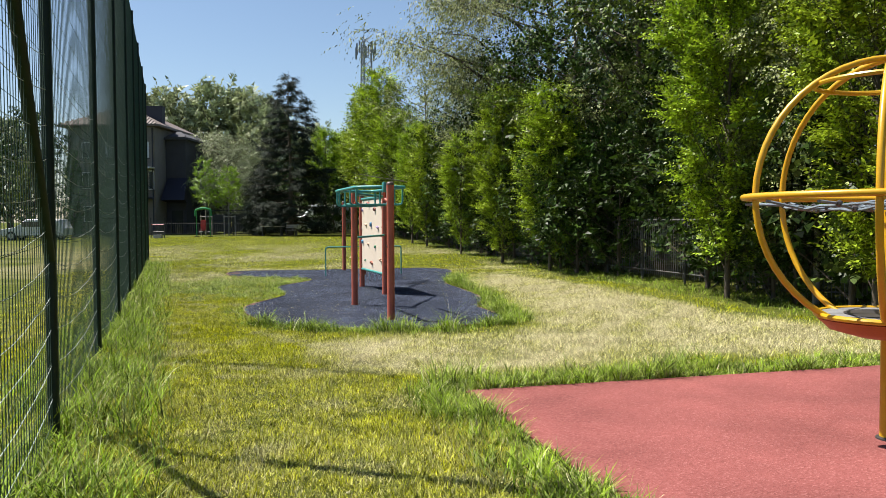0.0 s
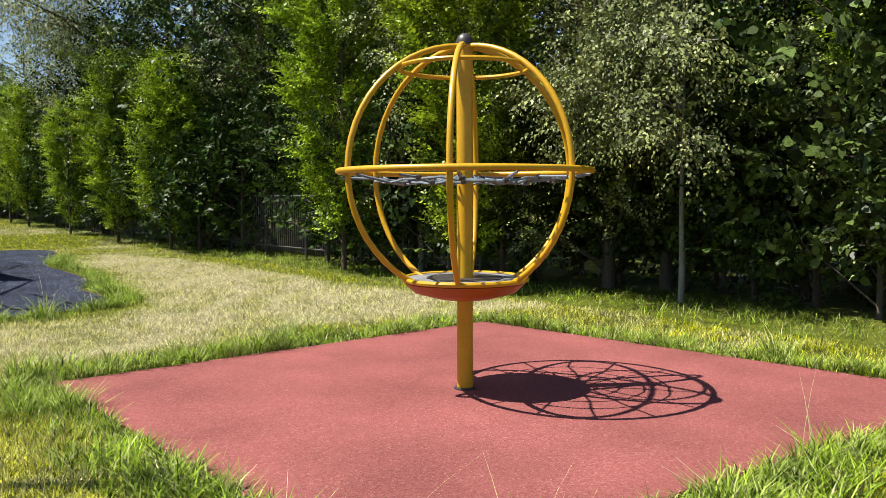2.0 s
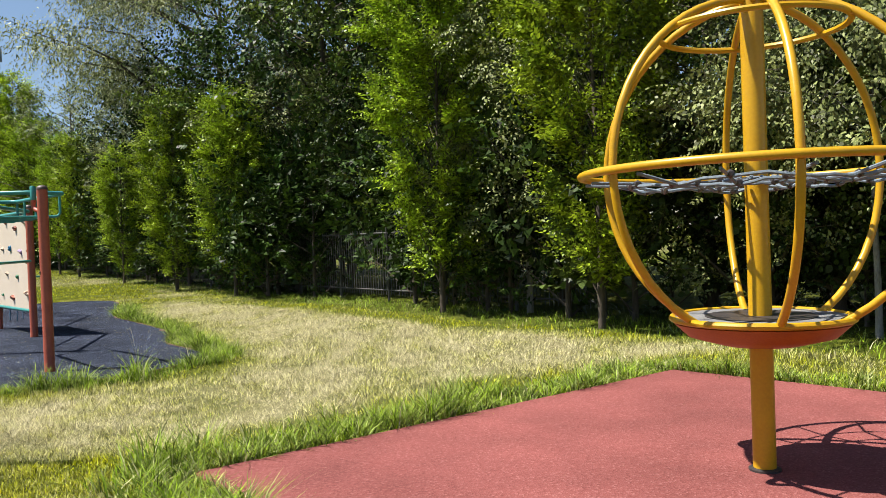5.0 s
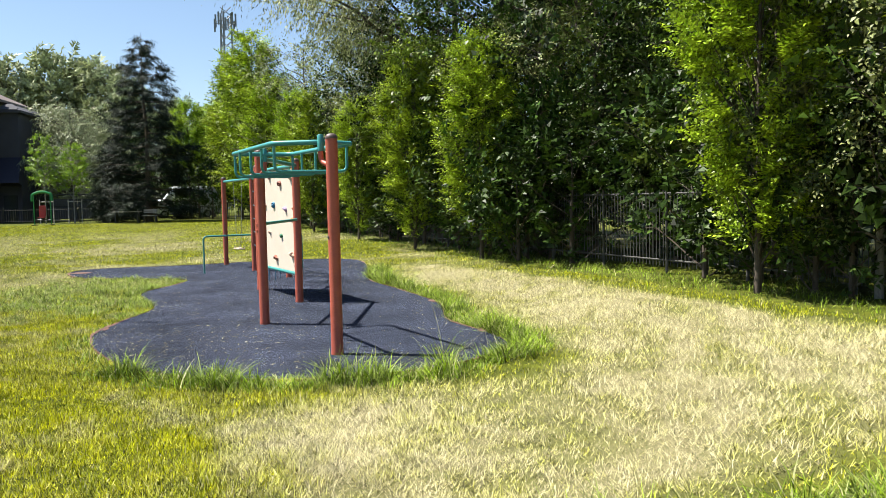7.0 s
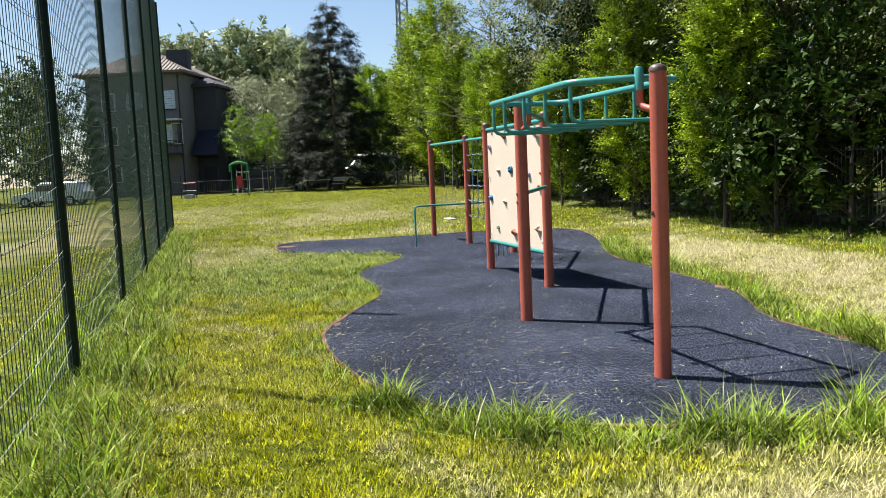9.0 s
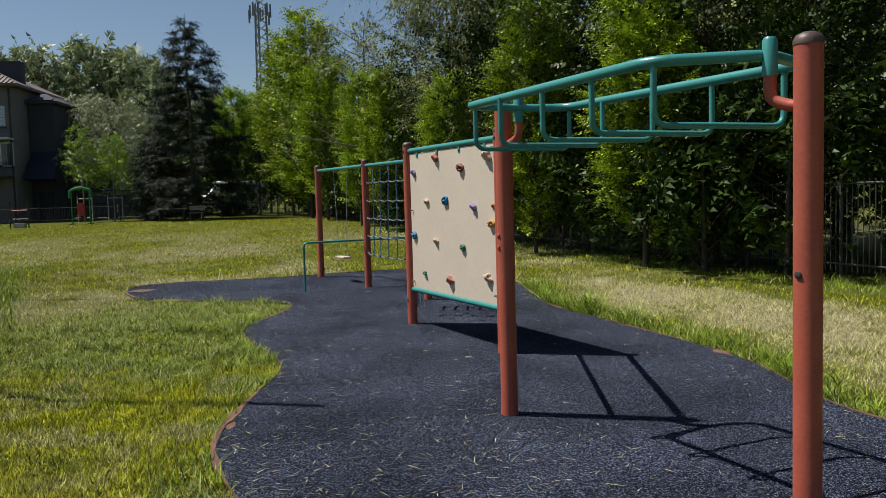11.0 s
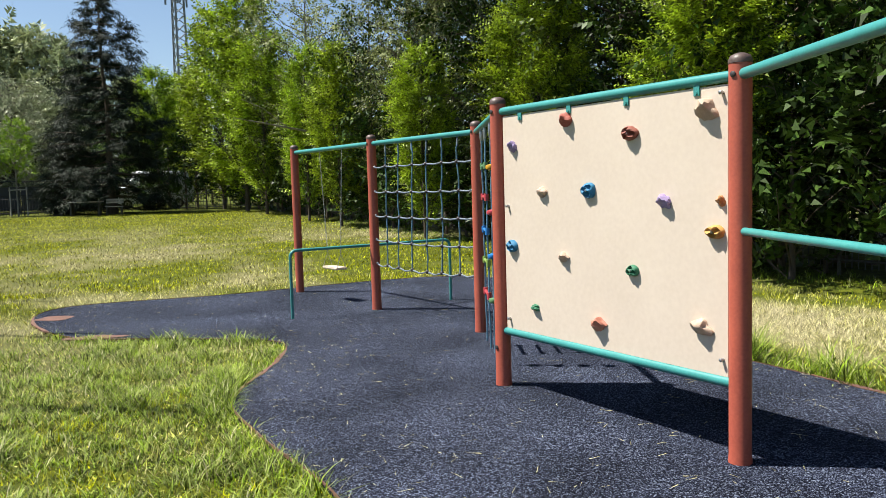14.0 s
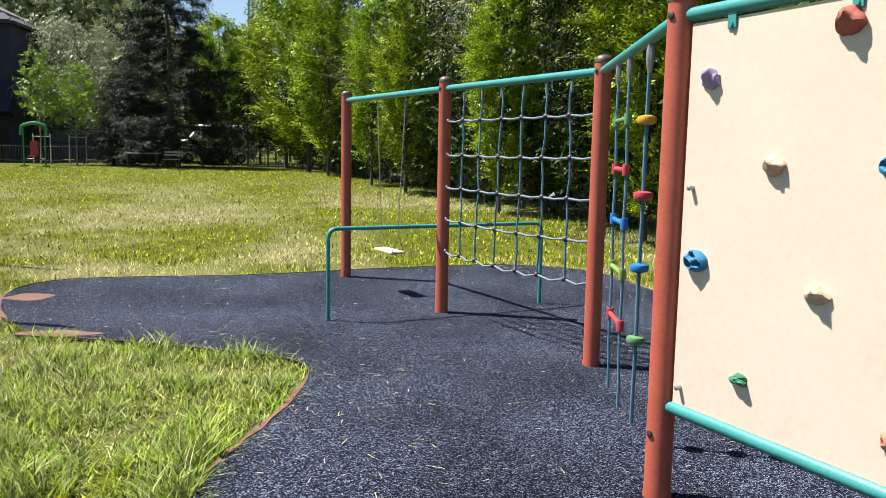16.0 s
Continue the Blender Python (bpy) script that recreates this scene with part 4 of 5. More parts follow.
for off, hh, step in ((3.0, 7.5, 3.4), (6.8, 12.0, 5.0), (11.5, 14.0, 7.5)):
    for kk in np.arange(-10, 62, step):
        k1 = kk + belt_rng.uniform(-0.9, 0.9)
        x, y = ROW_A + ROW_D * k1 + perp * (off + belt_rng.uniform(-0.6, 0.6))
        h = hh * belt_rng.uniform(0.88, 1.12)
        if y > 36:
            h = min(h, 9.0 - (y - 36) * 0.03)
            if off > 10 or (off > 5 and y > 52):
                continue
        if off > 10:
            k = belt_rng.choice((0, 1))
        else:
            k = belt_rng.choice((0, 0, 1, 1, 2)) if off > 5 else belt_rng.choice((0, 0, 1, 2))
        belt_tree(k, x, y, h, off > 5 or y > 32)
# grey willows that stand out between the hornbeams
tree("grey_willow", "pale grey-green willow with hanging sprays beside a hornbeam", (7.85, 16.3, 0), 7.6, 0.06, 0.15, 46, lambda u: 1.5 * math.sin(math.pi * min(1, u * 0.75 + 0.2)) + 0.2, 0.5, 2300, 8, 0.09, LEAF_GREY, BARK_PALE, 78,
     0.5, -0.3, 0.22, droop=0.55, curve=-0.7, corners=4, flat=0.5, inner=0.3, aspect=0.6, group="tree belt")
belt_tree(2, 9.9, 12.0, 6.6)
belt_tree(2, 5.6, 28.5, 7.5)
belt_tree(2, 2.2, 42.5, 8.6)
belt_tree(2, 0.0, 50.0, 9.3)
belt_tree(2, -2.4, 57.0, 11.4)
belt_tree(0, 1.2, 46.0, 11.0)
# tall trees that close the belt behind the low hornbeams
for k, x, y, h in ((1, 4.9, 32.0, 12.5), (0, 6.6, 28.0, 13.0), (1, 8.6, 25.0, 13.5), (0, 3.6, 37.0, 10.5), (1, 9.0, 19.5, 12.5), (0, 13.6, 9.6, 12.0), (0, 13.4, 6.4, 11.0), (0, 14.8, 12.5, 13.0)):
    belt_tree(k, x, y, h)

# slim young tree with a pale stem, its crown hanging out over the grass
tree("young_tree", "slim pale-stemmed young tree with a cascading crown of small pale leaves", (9.80, 9.85, 0), 5.4, 0.045, 0.44, 34, lambda u: 2.1 * (1 - u) ** 0.45 + 0.25, 0.55, 2100, 8, 0.085, LEAF_GREY, BARK_PALE, 77,
     0.5, -0.35, 0.22, droop=0.6, curve=-0.75, az=lambda i, r: 2.72 + r.uniform(-1.5, 1.5), corners=4, flat=0.5, inner=0.25, aspect=0.62)

# undergrowth along the belt: large-leaved hazel near the globe, plain shrubs further on
round_top = lambda u: 0.5 + 0.75 * math.sin(math.pi * min(1, u * 0.8 + 0.2))
shrubs = {}


def undergrowth(x, y, s, sz):
    near = y < 15
    z = float(rise(y))
    if near not in shrubs:
        shrubs[near] = tree("hazel_shrub" if near else "shrub", "large-leaved hazel shrub, shade and a few sunlit leaves put into its colour" if near else "dense green shrub under the trees, its leaves coloured dark as in shade", (x, y, z), 2.4, 0.04, 0.03, 18, round_top, 0.7,
                            300 if near else 260, 8, 0.115 if near else 0.14, LEAF_HAZEL if near else LEAF_DARK_SHADED, BARK, 60, 0.38, 0.3, 0.22, group="undergrowth", category="shrub", droop=0.3, flat=0.5, twigs=1,
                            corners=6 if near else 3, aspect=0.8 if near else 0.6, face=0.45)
        ob = shrubs[near]
    else:
        ob = copy_thing(shrubs[near], pose(x, y, z, 0, 0, belt_rng.uniform(0, 360)))
    ob.scale = (s, s, sz)


for kk in np.arange(-9, 58, 1.3):
    back = 2.0 if 7.5 < kk < 10.5 else (0.9 if kk < -4.5 else 1.7) if kk < -1.2 else 0
    x, y = ROW_A + ROW_D * (kk + belt_rng.uniform(-0.5, 0.5)) + perp * (0.95 + belt_rng.uniform(-0.15, 0.5) + back)
    s = belt_rng.uniform(0.95, 1.5)
    undergrowth(float(x), float(y), s, s * belt_rng.uniform(0.8, 1.25))
for x, y, s in ((10.9, 9.4, 0.85), (10.7, 10.8, 0.9), (10.4, 12.3, 1.0), (9.5, 13.9, 0.95), (11.6, 9.0, 1.5), (11.9, 7.6, 1.7), (12.6, 6.2, 1.6), (11.2, 10.4, 1.3), (4.2, 25.9, 1.25), (-11.3, 69.6, 1.7), (-10.2, 69.0, 1.6), (-11.2, 77.0, 1.6), (-9.3, 78.0, 1.5), (-13.4, 79.0, 1.6)):
    undergrowth(x, y, s, s * 1.1)

# large old tree with long bare limbs and fine leaves
tree("old_willow", "large old willow with long arching limbs and fine pale leaves", (4.6, 39.0, 0.1), 15.0, 0.30, 0.42, 26, lambda u: 9.8 - 6.0 * u, 0.42, 6200, 7, 0.19, LEAF_GREY, BARK, 90, 0.9, -0.5, 0.35, aspect=0.34, droop=0.6,
     az=lambda i, r: math.pi + r.uniform(-1.4, 1.4) if i % 3 else r.uniform(0, 6.28), curve=-0.35, inner=0.35)


# ---- iron fence along the belt ----
iron = thing("iron_fence", "grey iron bar fence overgrown at the back of the grass", "fence", at=(6.0, 23.8, 0))


def iron_at(k, z):
    x, y = np.array((5.88, 23.79)) + ROW_D * k
    return local(iron, (x, y, z + float(rise(y))))


bars = []
for seg in range(-4, 18):
    a, b = seg * 2.4, seg * 2.4 + 2.4
    part("post", tube([iron_at(a, -0.1), iron_at(a, 1.86)], 0.035, 8), FENCE_GREY, iron)
    for z in (0.25, 1.72):
        part("rail", tube([iron_at(a, z), iron_at(b, z)], 0.02, 6), FENCE_GREY, iron)
    for q in np.arange(0.12, 2.35, 0.12):
        bars.append([iron_at(a + q, 0.12), iron_at(a + q, 1.80)])
tagged(new("bar_infill", cords(bars, 0.010, "bar_infill", FENCE_GREY)), kind="stuff").parent = iron

# ---- far end of the field ----
house = thing("house", "two-storey grey rendered house with hipped tile roof and dark annex", "house", at=(-29.5, 70, 0.6))
H = lambda x, y, z: local(house, (x, y, z))


def wall_box(x0, x1, y0, y1, z0, z1, mat, name="wall", label=""):
    c = H((x0 + x1) / 2, (y0 + y1) / 2, (z0 + z1) / 2)
    return part(name, box((x1 - x0, y1 - y0, z1 - z0), c, 0.03), mat, house, label, smooth=False)


wall_box(-34.1, -26.5, 68, 77, 0.3, 9.9, PLASTER)
wall_box(-26.497, -24.7, 70.5, 79, 0.3, 9.0, PLASTER_DARK, "annex", "annex in shade, the shade put into its dark wall colour")


def hip_roof(x0, x1, y0, y1, z0, z1, mat, over=0.5):
    bm = bmesh.new()
    x0, x1, y0, y1 = x0 - over, x1 + over, y0 - over, y1 + over
    inset = min(x1 - x0, y1 - y0) / 2 * 0.85
    base = [bm.verts.new(H(*p)) for p in ((x0, y0, z0), (x1, y0, z0), (x1, y1, z0), (x0, y1, z0))]
    eave = [bm.verts.new(H(*p)) for p in ((x0, y0, z0 + 0.18), (x1, y0, z0 + 0.18), (x1, y1, z0 + 0.18), (x0, y1, z0 + 0.18))]
    top = [bm.verts.new(H(*p)) for p in ((x0 + inset, y0 + inset, z1), (x1 - inset, y0 + inset, z1), (x1 - inset, y1 - inset, z1), (x0 + inset, y1 - inset, z1))]
    bm.faces.new(base[::-1])
    bm.faces.new(top)
    for i in range(4):
        bm.faces.new((base[i], base[(i + 1) % 4], eave[(i + 1) % 4], eave[i]))
        bm.faces.new((eave[i], eave[(i + 1) % 4], top[(i + 1) % 4], top[i]))
    r = part("roof", bm, mat, house, smooth=False)
    n = 26
    for k in range(n):   # tile ribs down the front slope
        x = x0 + 0.3 + (x1 - x0 - 0.6) * k / (n - 1)
        s = min(1.0, (x - x0) / inset, (x1 - x) / inset)
        a, b = H(x, y0 + 0.02, z0 + 0.20), H(x, y0 + inset * s, z0 + 0.20 + (z1 - z0 - 0.18) * s)
        part("tile_rib", tube([a, b], 0.06, 5), mat, r)
    return r


hip_roof(-34.1, -26.5, 68, 77, 9.9, 12.0, ROOF_TILE, 0.6)
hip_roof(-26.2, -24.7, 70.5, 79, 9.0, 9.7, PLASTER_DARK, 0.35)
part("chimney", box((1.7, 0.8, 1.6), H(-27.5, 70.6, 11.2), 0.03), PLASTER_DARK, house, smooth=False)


def house_window(x, z, w, h, blind):
    f = part("window", box((w + 0.16, 0.10, h + 0.16), H(x, 67.97, z), 0.02), WINDOW_WHITE, house, smooth=False)
    part("pane", box((w * 0.46, 0.04, h), H(x - w * 0.25, 67.915, z), 0.005), GLASS, f, smooth=False)
    part("pane", box((w * 0.46, 0.04, h), H(x + w * 0.25, 67.915, z), 0.005), GLASS, f, smooth=False)
    part("sill", box((w + 0.3, 0.22, 0.06), H(x, 67.88, z - h / 2 - 0.1), 0.01), PLASTER_DARK, f, smooth=False)
    if blind:
        for k in range(7):
            part("blind_slat", box((w, 0.03, h / 7 - 0.02), H(x, 67.88, z + h / 2 - h / 14 - k * h / 7), 0.004), SHUTTER, f, smooth=False)


for x, z, w, h, bl in ((-27.5, 7.9, 0.9, 1.25, True), (-30.2, 7.9, 1.1, 1.25, True), (-32.3, 7.9, 1.0, 1.25, False), (-27.9, 5.3, 0.8, 1.3, True), (-27.0, 5.3, 0.7, 1.5, False), (-30.2, 5.3, 1.2, 1.3, False), (-32.3, 5.3, 1.0, 1.3, False),
                       (-30.2, 2.4, 1.2, 1.2, False), (-32.2, 2.4, 1.0, 1.2, False)):
    house_window(x, z, w, h, bl)
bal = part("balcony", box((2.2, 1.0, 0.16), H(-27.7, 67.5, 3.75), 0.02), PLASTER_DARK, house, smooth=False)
for k in range(9):
    part("baluster", tube([H(-28.7 + k * 0.25, 67.05, 3.8), H(-28.7 + k * 0.25, 67.05, 4.75)], 0.02, 5), FENCE_GREY, bal)
part("balcony_rail", tube([H(-28.75, 67.05, 4.75), H(-26.65, 67.05, 4.75)], 0.03, 6), FENCE_GREY, bal)
part("canopy", box((2.4, 1.0, 0.12), H(-27.7, 67.5, 6.35), 0.02), WINDOW_WHITE, house, smooth=False)
part("gutter_pipe", tube([H(-26.65, 67.93, 0.6), H(-26.65, 67.93, 9.8)], 0.06, 8), PLASTER_DARK, house)
bm = bmesh.new()
vs = [bm.verts.new(H(*p)) for p in ((-26.3, 70.45, 5.6), (-24.6, 70.45, 5.6), (-24.2, 68.6, 3.6), (-26.3, 68.6, 3.6), (-26.3, 70.45, 3.4), (-24.6, 70.45, 3.4))]
for q in ((0, 1, 2, 3), (0, 3, 4), (1, 5, 2), (3, 2, 5, 4), (0, 4, 5, 1)):
    bm.faces.new([vs[i] for i in q])
part("awning", bm, AWNING, house, "navy blue sloping awning", smooth=False)
part("annex_door", box((1.0, 0.1, 2.1), H(-25.5, 70.44, 1.65), 0.02), GLASS, house, smooth=False)

# far conifer, built of drooping whorls
spruce_reach = lambda u: 3.7 * (1 - u) ** 0.6 + 0.08
tree("spruce", "tall dark blue-green spruce with drooping whorls", (-13.6, 63.0, 0.6), 13.4, 0.22, 0.05, 86, spruce_reach, -0.10, 6800, 8, 0.27, LEAF_SPRUCE, BARK, 200, 0.6, 0.0, 0.07, loose=0.3, aspect=0.22, droop=0.35, curve=-0.3, flat=0.25)
tree("spruce", "smaller spruce with lighter needles", (-16.2, 64.5, 0.6), 6.2, 0.14, 0.04, 90, lambda u: 2.2 * (1 - u) ** 0.8 + 0.2, -0.1, 1800, 8, 0.26, LEAF_SPRUCE, BARK, 201, 0.5, 0.1, 0.2, aspect=0.2, droop=0.3, curve=-0.2)
# weeping grey tree beside the house
tree("weeping_willow", "rounded pale grey-green weeping tree beside the house", (-22.3, 75.0, 0.7), 9.3, 0.3, 0.12, 60, lambda u: 1.4 + 3.2 * math.sin(math.pi * min(1, u * 0.7 + 0.25)), 0.5, 3800, 8, 0.24, LEAF_SILVER, BARK, 210, 0.8, -0.4, 0.5, aspect=0.3, droop=0.7, curve=-0.5)
# poplars far behind
pop = None
for i, (x, y, h) in enumerate(((-38, 104, 17.6), (-34, 106, 19.0), (-30.5, 107, 18.2), (-27, 105, 17.2), (-24.5, 103, 15.5), (-43.5, 110, 18.5), (-20, 104, 13), (-50, 108, 15), (-58, 100, 14), (-16, 108, 12))):
    if pop is None:
        pop = tree("poplar", "tall silvery-green poplar far behind the house, haze mixed into its colour", (x, y, 0.6), h, 0.4, 0.08, 46, lambda u: 3.6 * math.sin(math.pi * min(1, u * 0.8 + 0.2)) ** 0.6 + 0.4, 0.9, 750, 8, 0.7, LEAF_SILVER, BARK, 220, 1.0, 0.2, 0.6, group="far poplars", flat=0.6)
        ob = pop
        h0 = h
    else:
        ob = copy_thing(pop, pose(x, y, 0.6, 0, 0, 77 * i))
        ob.scale = (h / h0, h / h0, h / h0)
# hedge trees that close the view at the far end and left of the net fence
far_rng = random.Random(31)
for i, (x, y, h) in enumerate(((-19.5, 79, 6.5), (-17, 82, 6), (-13, 84, 6.5), (-9, 88, 8), (-5, 84, 8), (-1, 80, 8), (-16, 90, 8), (-22, 92, 8), (-36.5, 66, 10.5), (-40, 63, 11), (-44, 60, 10.5), (-37, 58, 8), (-41, 54, 9), (-45, 50, 10), (-33.5, 61.5, 6.5), (-47, 44, 9.5), (-50, 37, 10), (-53, 30, 10), (-56, 22, 10), (-58, 12, 10))):
    belt_tree(far_rng.choice((0, 1, 1)), x, y, h, True)
for i, (x, y, h, r) in enumerate(((-29.7, 60.0, 6.9, 0.85), (-27.9, 62.0, 4.6, 0.7))):
    tree("thuja", "dark green columnar thuja in front of the house", (x, y, 0.5), h, 0.09, 0.01, 70, lambda u, r=r: r * (0.6 + 0.4 * math.sin(math.pi * u)) * (1 - u) ** 0.35, 1.0, 1300, 7, 0.14, LEAF_DARK_SHADED, BARK, 230 + i, 0.3, 0.8, 0.12)
for i, (x, y, h) in enumerate(((-20.8, 64, 6.1), (-18.9, 64, 5.5))):
    tree("sapling", "staked young tree with fresh bright leaves", (x, y, 0.55), h, 0.045, 0.32, 30, lambda u: 1.2 * (1 - u) ** 0.6 + 0.15, 0.9, 230, 8, 0.19, LEAF_FRESH, BARK_PALE, 240 + i, 0.4, 0.3, 0.2)
    st = thing("tree_stake", "wooden stake frame beside a young tree", "tree stake", "tree stakes", (x, y, 0.55))
    for s in (-0.45, 0.45):
        part("post", tube([(s, 0.2, -0.1), (s, 0.2, 1.7)], 0.035, 7), BENCH_WOOD, st)
    part("crossbar", tube([(-0.5, 0.2, 1.55), (0.5, 0.2, 1.55)], 0.03, 6), BENCH_WOOD, st)

# low dark fence at the far end
low = thing("garden_fence", "low black iron fence at the far end of the grass", "fence", at=(-18, 65.5, 0.6))
bars = []
for k in np.arange(-14, 12, 0.16):
    bars.append([(k, 0, -0.05), (k, 0, 1.05)])
tagged(new("bar_infill", cords(bars, 0.014, "bar_infill", FENCE_BLACK)), kind="stuff").parent = low
for z in (0.15, 0.95):
    part("rail", tube([(-14, 0, z), (12, 0, z)], 0.02, 5), FENCE_BLACK, low)
for k in np.arange(-14, 12.1, 2.6):
    part("post", tube([(k, 0, -0.1), (k, 0, 1.2)], 0.04, 6), FENCE_BLACK, low)
# taller yard fence further back
yard = thing("yard_fence", "tall dark yard fence behind the low one", "fence", at=(-18, 71.5, 0.6))
for k in np.arange(-5, 3.1, 2.0):
    part("post", tube([(k, 0, -0.1), (k, 0, 2.2)], 0.06, 6), FENCE_BLACK, yard)
for z in (0.3, 1.2, 2.1):
    part("rail", tube([(-5, 0, z), (3, 0, z)], 0.035, 5), FENCE_BLACK, yard)
for k in range(4):
    part("board", box((1.86, 0.03, 1.6), (-4 + 2 * k, 0.05, 0.95)), FENCE_BLACK, yard, smooth=False)

# outdoor gym device
gym = thing("gym_device", "green outdoor gym device with a red seat", "gym device", at=(-19.65, 60, 0.52))
for s in (-0.52, 0.52):
    part("post", tube([(s, 0, -0.1), (s, 0, 2.0)], 0.04, 8), GYM_GREEN, gym)
    part("foot", tube([(s, -0.5, 0.05), (s, 0.5, 0.05)], 0.04, 6), FENCE_BLACK, gym)
part("arch", tube(rounded([(-0.62, 0, 1.6), (-0.6, 0, 2.05), (-0.2, 0, 2.2), (0.2, 0, 2.2), (0.6, 0, 2.05), (0.62, 0, 1.6)], 0.12), 0.085, 8), GYM_GREEN, gym)
part("seat_back", box((0.42, 0.08, 0.75), (0, 0, 0.95), 0.05), GYM_RED, gym)
part("seat", box((0.4, 0.4, 0.07), (0, -0.2, 0.55), 0.02), GYM_RED, gym)
part("crossbar", tube([(-0.52, 0, 0.4), (0.52, 0, 0.4)], 0.03, 6), FENCE_BLACK, gym)

# picnic table, bench, sign post, bin
tab = thing("picnic_table", "weathered wooden table in the long grass", "table", at=(-14.4, 60.2, 0.575))
part("tabletop", box((1.7, 0.75, 0.06), (0, 0, 0.74), 0.01), BENCH_WOOD, tab)
for sx in (-0.7, 0.7):
    part("leg", box((0.08, 0.6, 0.74), (sx, 0, 0.36), 0.01), FENCE_BLACK, tab)
ben = thing("bench", "weathered wooden bench with a slatted back", "bench", at=(-13.0, 60.4, 0.575))
for z, y in ((0.45, 0), (0.45, -0.14), (0.68, 0.2), (0.82, 0.22)):
    part("slat", box((0.9, 0.11, 0.04) if z < 0.5 else (0.9, 0.04, 0.1), (0, y, z), 0.008), BENCH_WOOD, ben)
for sx in (-0.38, 0.38):
    part("leg", box((0.05, 0.4, 0.45), (sx, 0, 0.22), 0.008), FENCE_BLACK, ben)
    part("back_support", box((0.05, 0.05, 0.9), (sx, 0.24, 0.45), 0.008), FENCE_BLACK, ben)
sg = thing("sign_post", "dark thin post with a crossbar by the fence", "post", at=(-16.6, 63.4, 0.58))
part("pole", tube([(0, 0, -0.1), (0, 0, 1.7)], 0.035, 7), FENCE_BLACK, sg)
part("crossbar", tube([(-0.35, 0, 1.45), (0.35, 0, 1.45)], 0.03, 6), FENCE_BLACK, sg)
part("base", box((0.5, 0.4, 0.12), (0, 0, 0.05), 0.02), FENCE_BLACK, sg)
fr = thing("gym_bars", "small dark metal exercise frame beside the net fence", "gym device", at=(-22.2, 57.5, 0.5))
for s in (-0.5, 0.5):
    part("post", tube([(s, 0, -0.1), (s, 0, 1.5)], 0.035, 7), FENCE_BLACK, fr)
for z in (0.5, 1.0):
    part("bar", tube([(-0.5, 0, z), (0.5, 0, z)], 0.03, 6), GYM_RED if z > 0.7 else FENCE_BLACK, fr)
part("step", box((0.6, 0.4, 0.25), (0.1, -0.2, 0.15), 0.02), BENCH_WOOD, fr)


def car(name, label, at, length, width, height, yaw, hood, mat, group=""):
    """A parked vehicle: shaped body, glazing, four wheels."""
    t = thing(name, label, "car" if hood > 0.2 else "van", group, at)
    t.matrix_basis = pose(*at, 0, 0, yaw)
    prof = [(-length / 2, 0.35), (-length / 2, 0.75 * height * 0.75), (-length / 2 + 0.1, height * 0.62), (-length / 2 + 0.35, height * 0.97), (-length / 2 + 0.9, height), (length / 2 - hood - 0.8, height),
            (length / 2 - hood, height * 0.62), (length / 2 - 0.15, height * 0.52), (length / 2, height * 0.38), (length / 2, 0.35)]
    bm = bmesh.new()
    rows = []
    for y, k in ((-width / 2, 0.94), (-width / 2 + 0.08, 1.0), (width / 2 - 0.08, 1.0), (width / 2, 0.94)):
        rows.append([bm.verts.new((x, y, 0.35 + (z - 0.35) * k)) for x, z in prof])
    for a, b in zip(rows, rows[1:]):
        for i in range(len(prof)):
            bm.faces.new((a[i], a[(i + 1) % len(prof)], b[(i + 1) % len(prof)], b[i]))
    bm.faces.new(rows[0])
    bm.faces.new(rows[-1][::-1])
    part("body", bm, mat, t)
    for s in (-1, 1):
        part("side_window", box((length * 0.42, 0.02, height * 0.24), (-length * 0.06 + (0.2 if hood < 0.9 else 0), s * (width / 2 + 0.008), height * 0.76), 0.01), GLASS, t)
        for x in (-length * 0.31, length * 0.31):
            bm = lathe([(0.32, -0.1), (0.33, 0), (0.32, 0.1)], 18)
            w = part("wheel", bm, TYRE, t)
            w.matrix_basis = pose(x, s * (width / 2 - 0.08), 0.32, 90)
            part("rim", lathe([(0.19, -0.115), (0.19, 0.115)], 14), STEEL, w)
    x0 = length / 2 - hood
    bm = bmesh.new()
    vs = [bm.verts.new(p) for p in ((x0 - 0.72, -width * 0.4, height * 0.97), (x0 - 0.72, width * 0.4, height * 0.97), (x0 + 0.02, width * 0.43, height * 0.64), (x0 + 0.02, -width * 0.43, height * 0.64))]
    bm.faces.new(vs)
    bmesh.ops.solidify(bm, geom=bm.faces[:], thickness=0.02)
    part("windscreen", bm, GLASS, t)
    for s in (-1, 1):
        part("headlight", box((0.08, 0.3, 0.16), (length / 2 - 0.03, s * width * 0.36, height * 0.42), 0.02), WINDOW_WHITE, t)
    return t


car("camper_van", "white parked van half hidden behind the trees", (-12.9, 72.0, 0.65), 5.4, 2.0, 2.5, 200, 1.0, CAR_WHITE)
car("parked_car", "silver-white parked estate car behind the net fence", (-30.4, 56.0, 0.45), 4.5, 1.75, 1.5, 185, 1.1, CAR_WHITE)

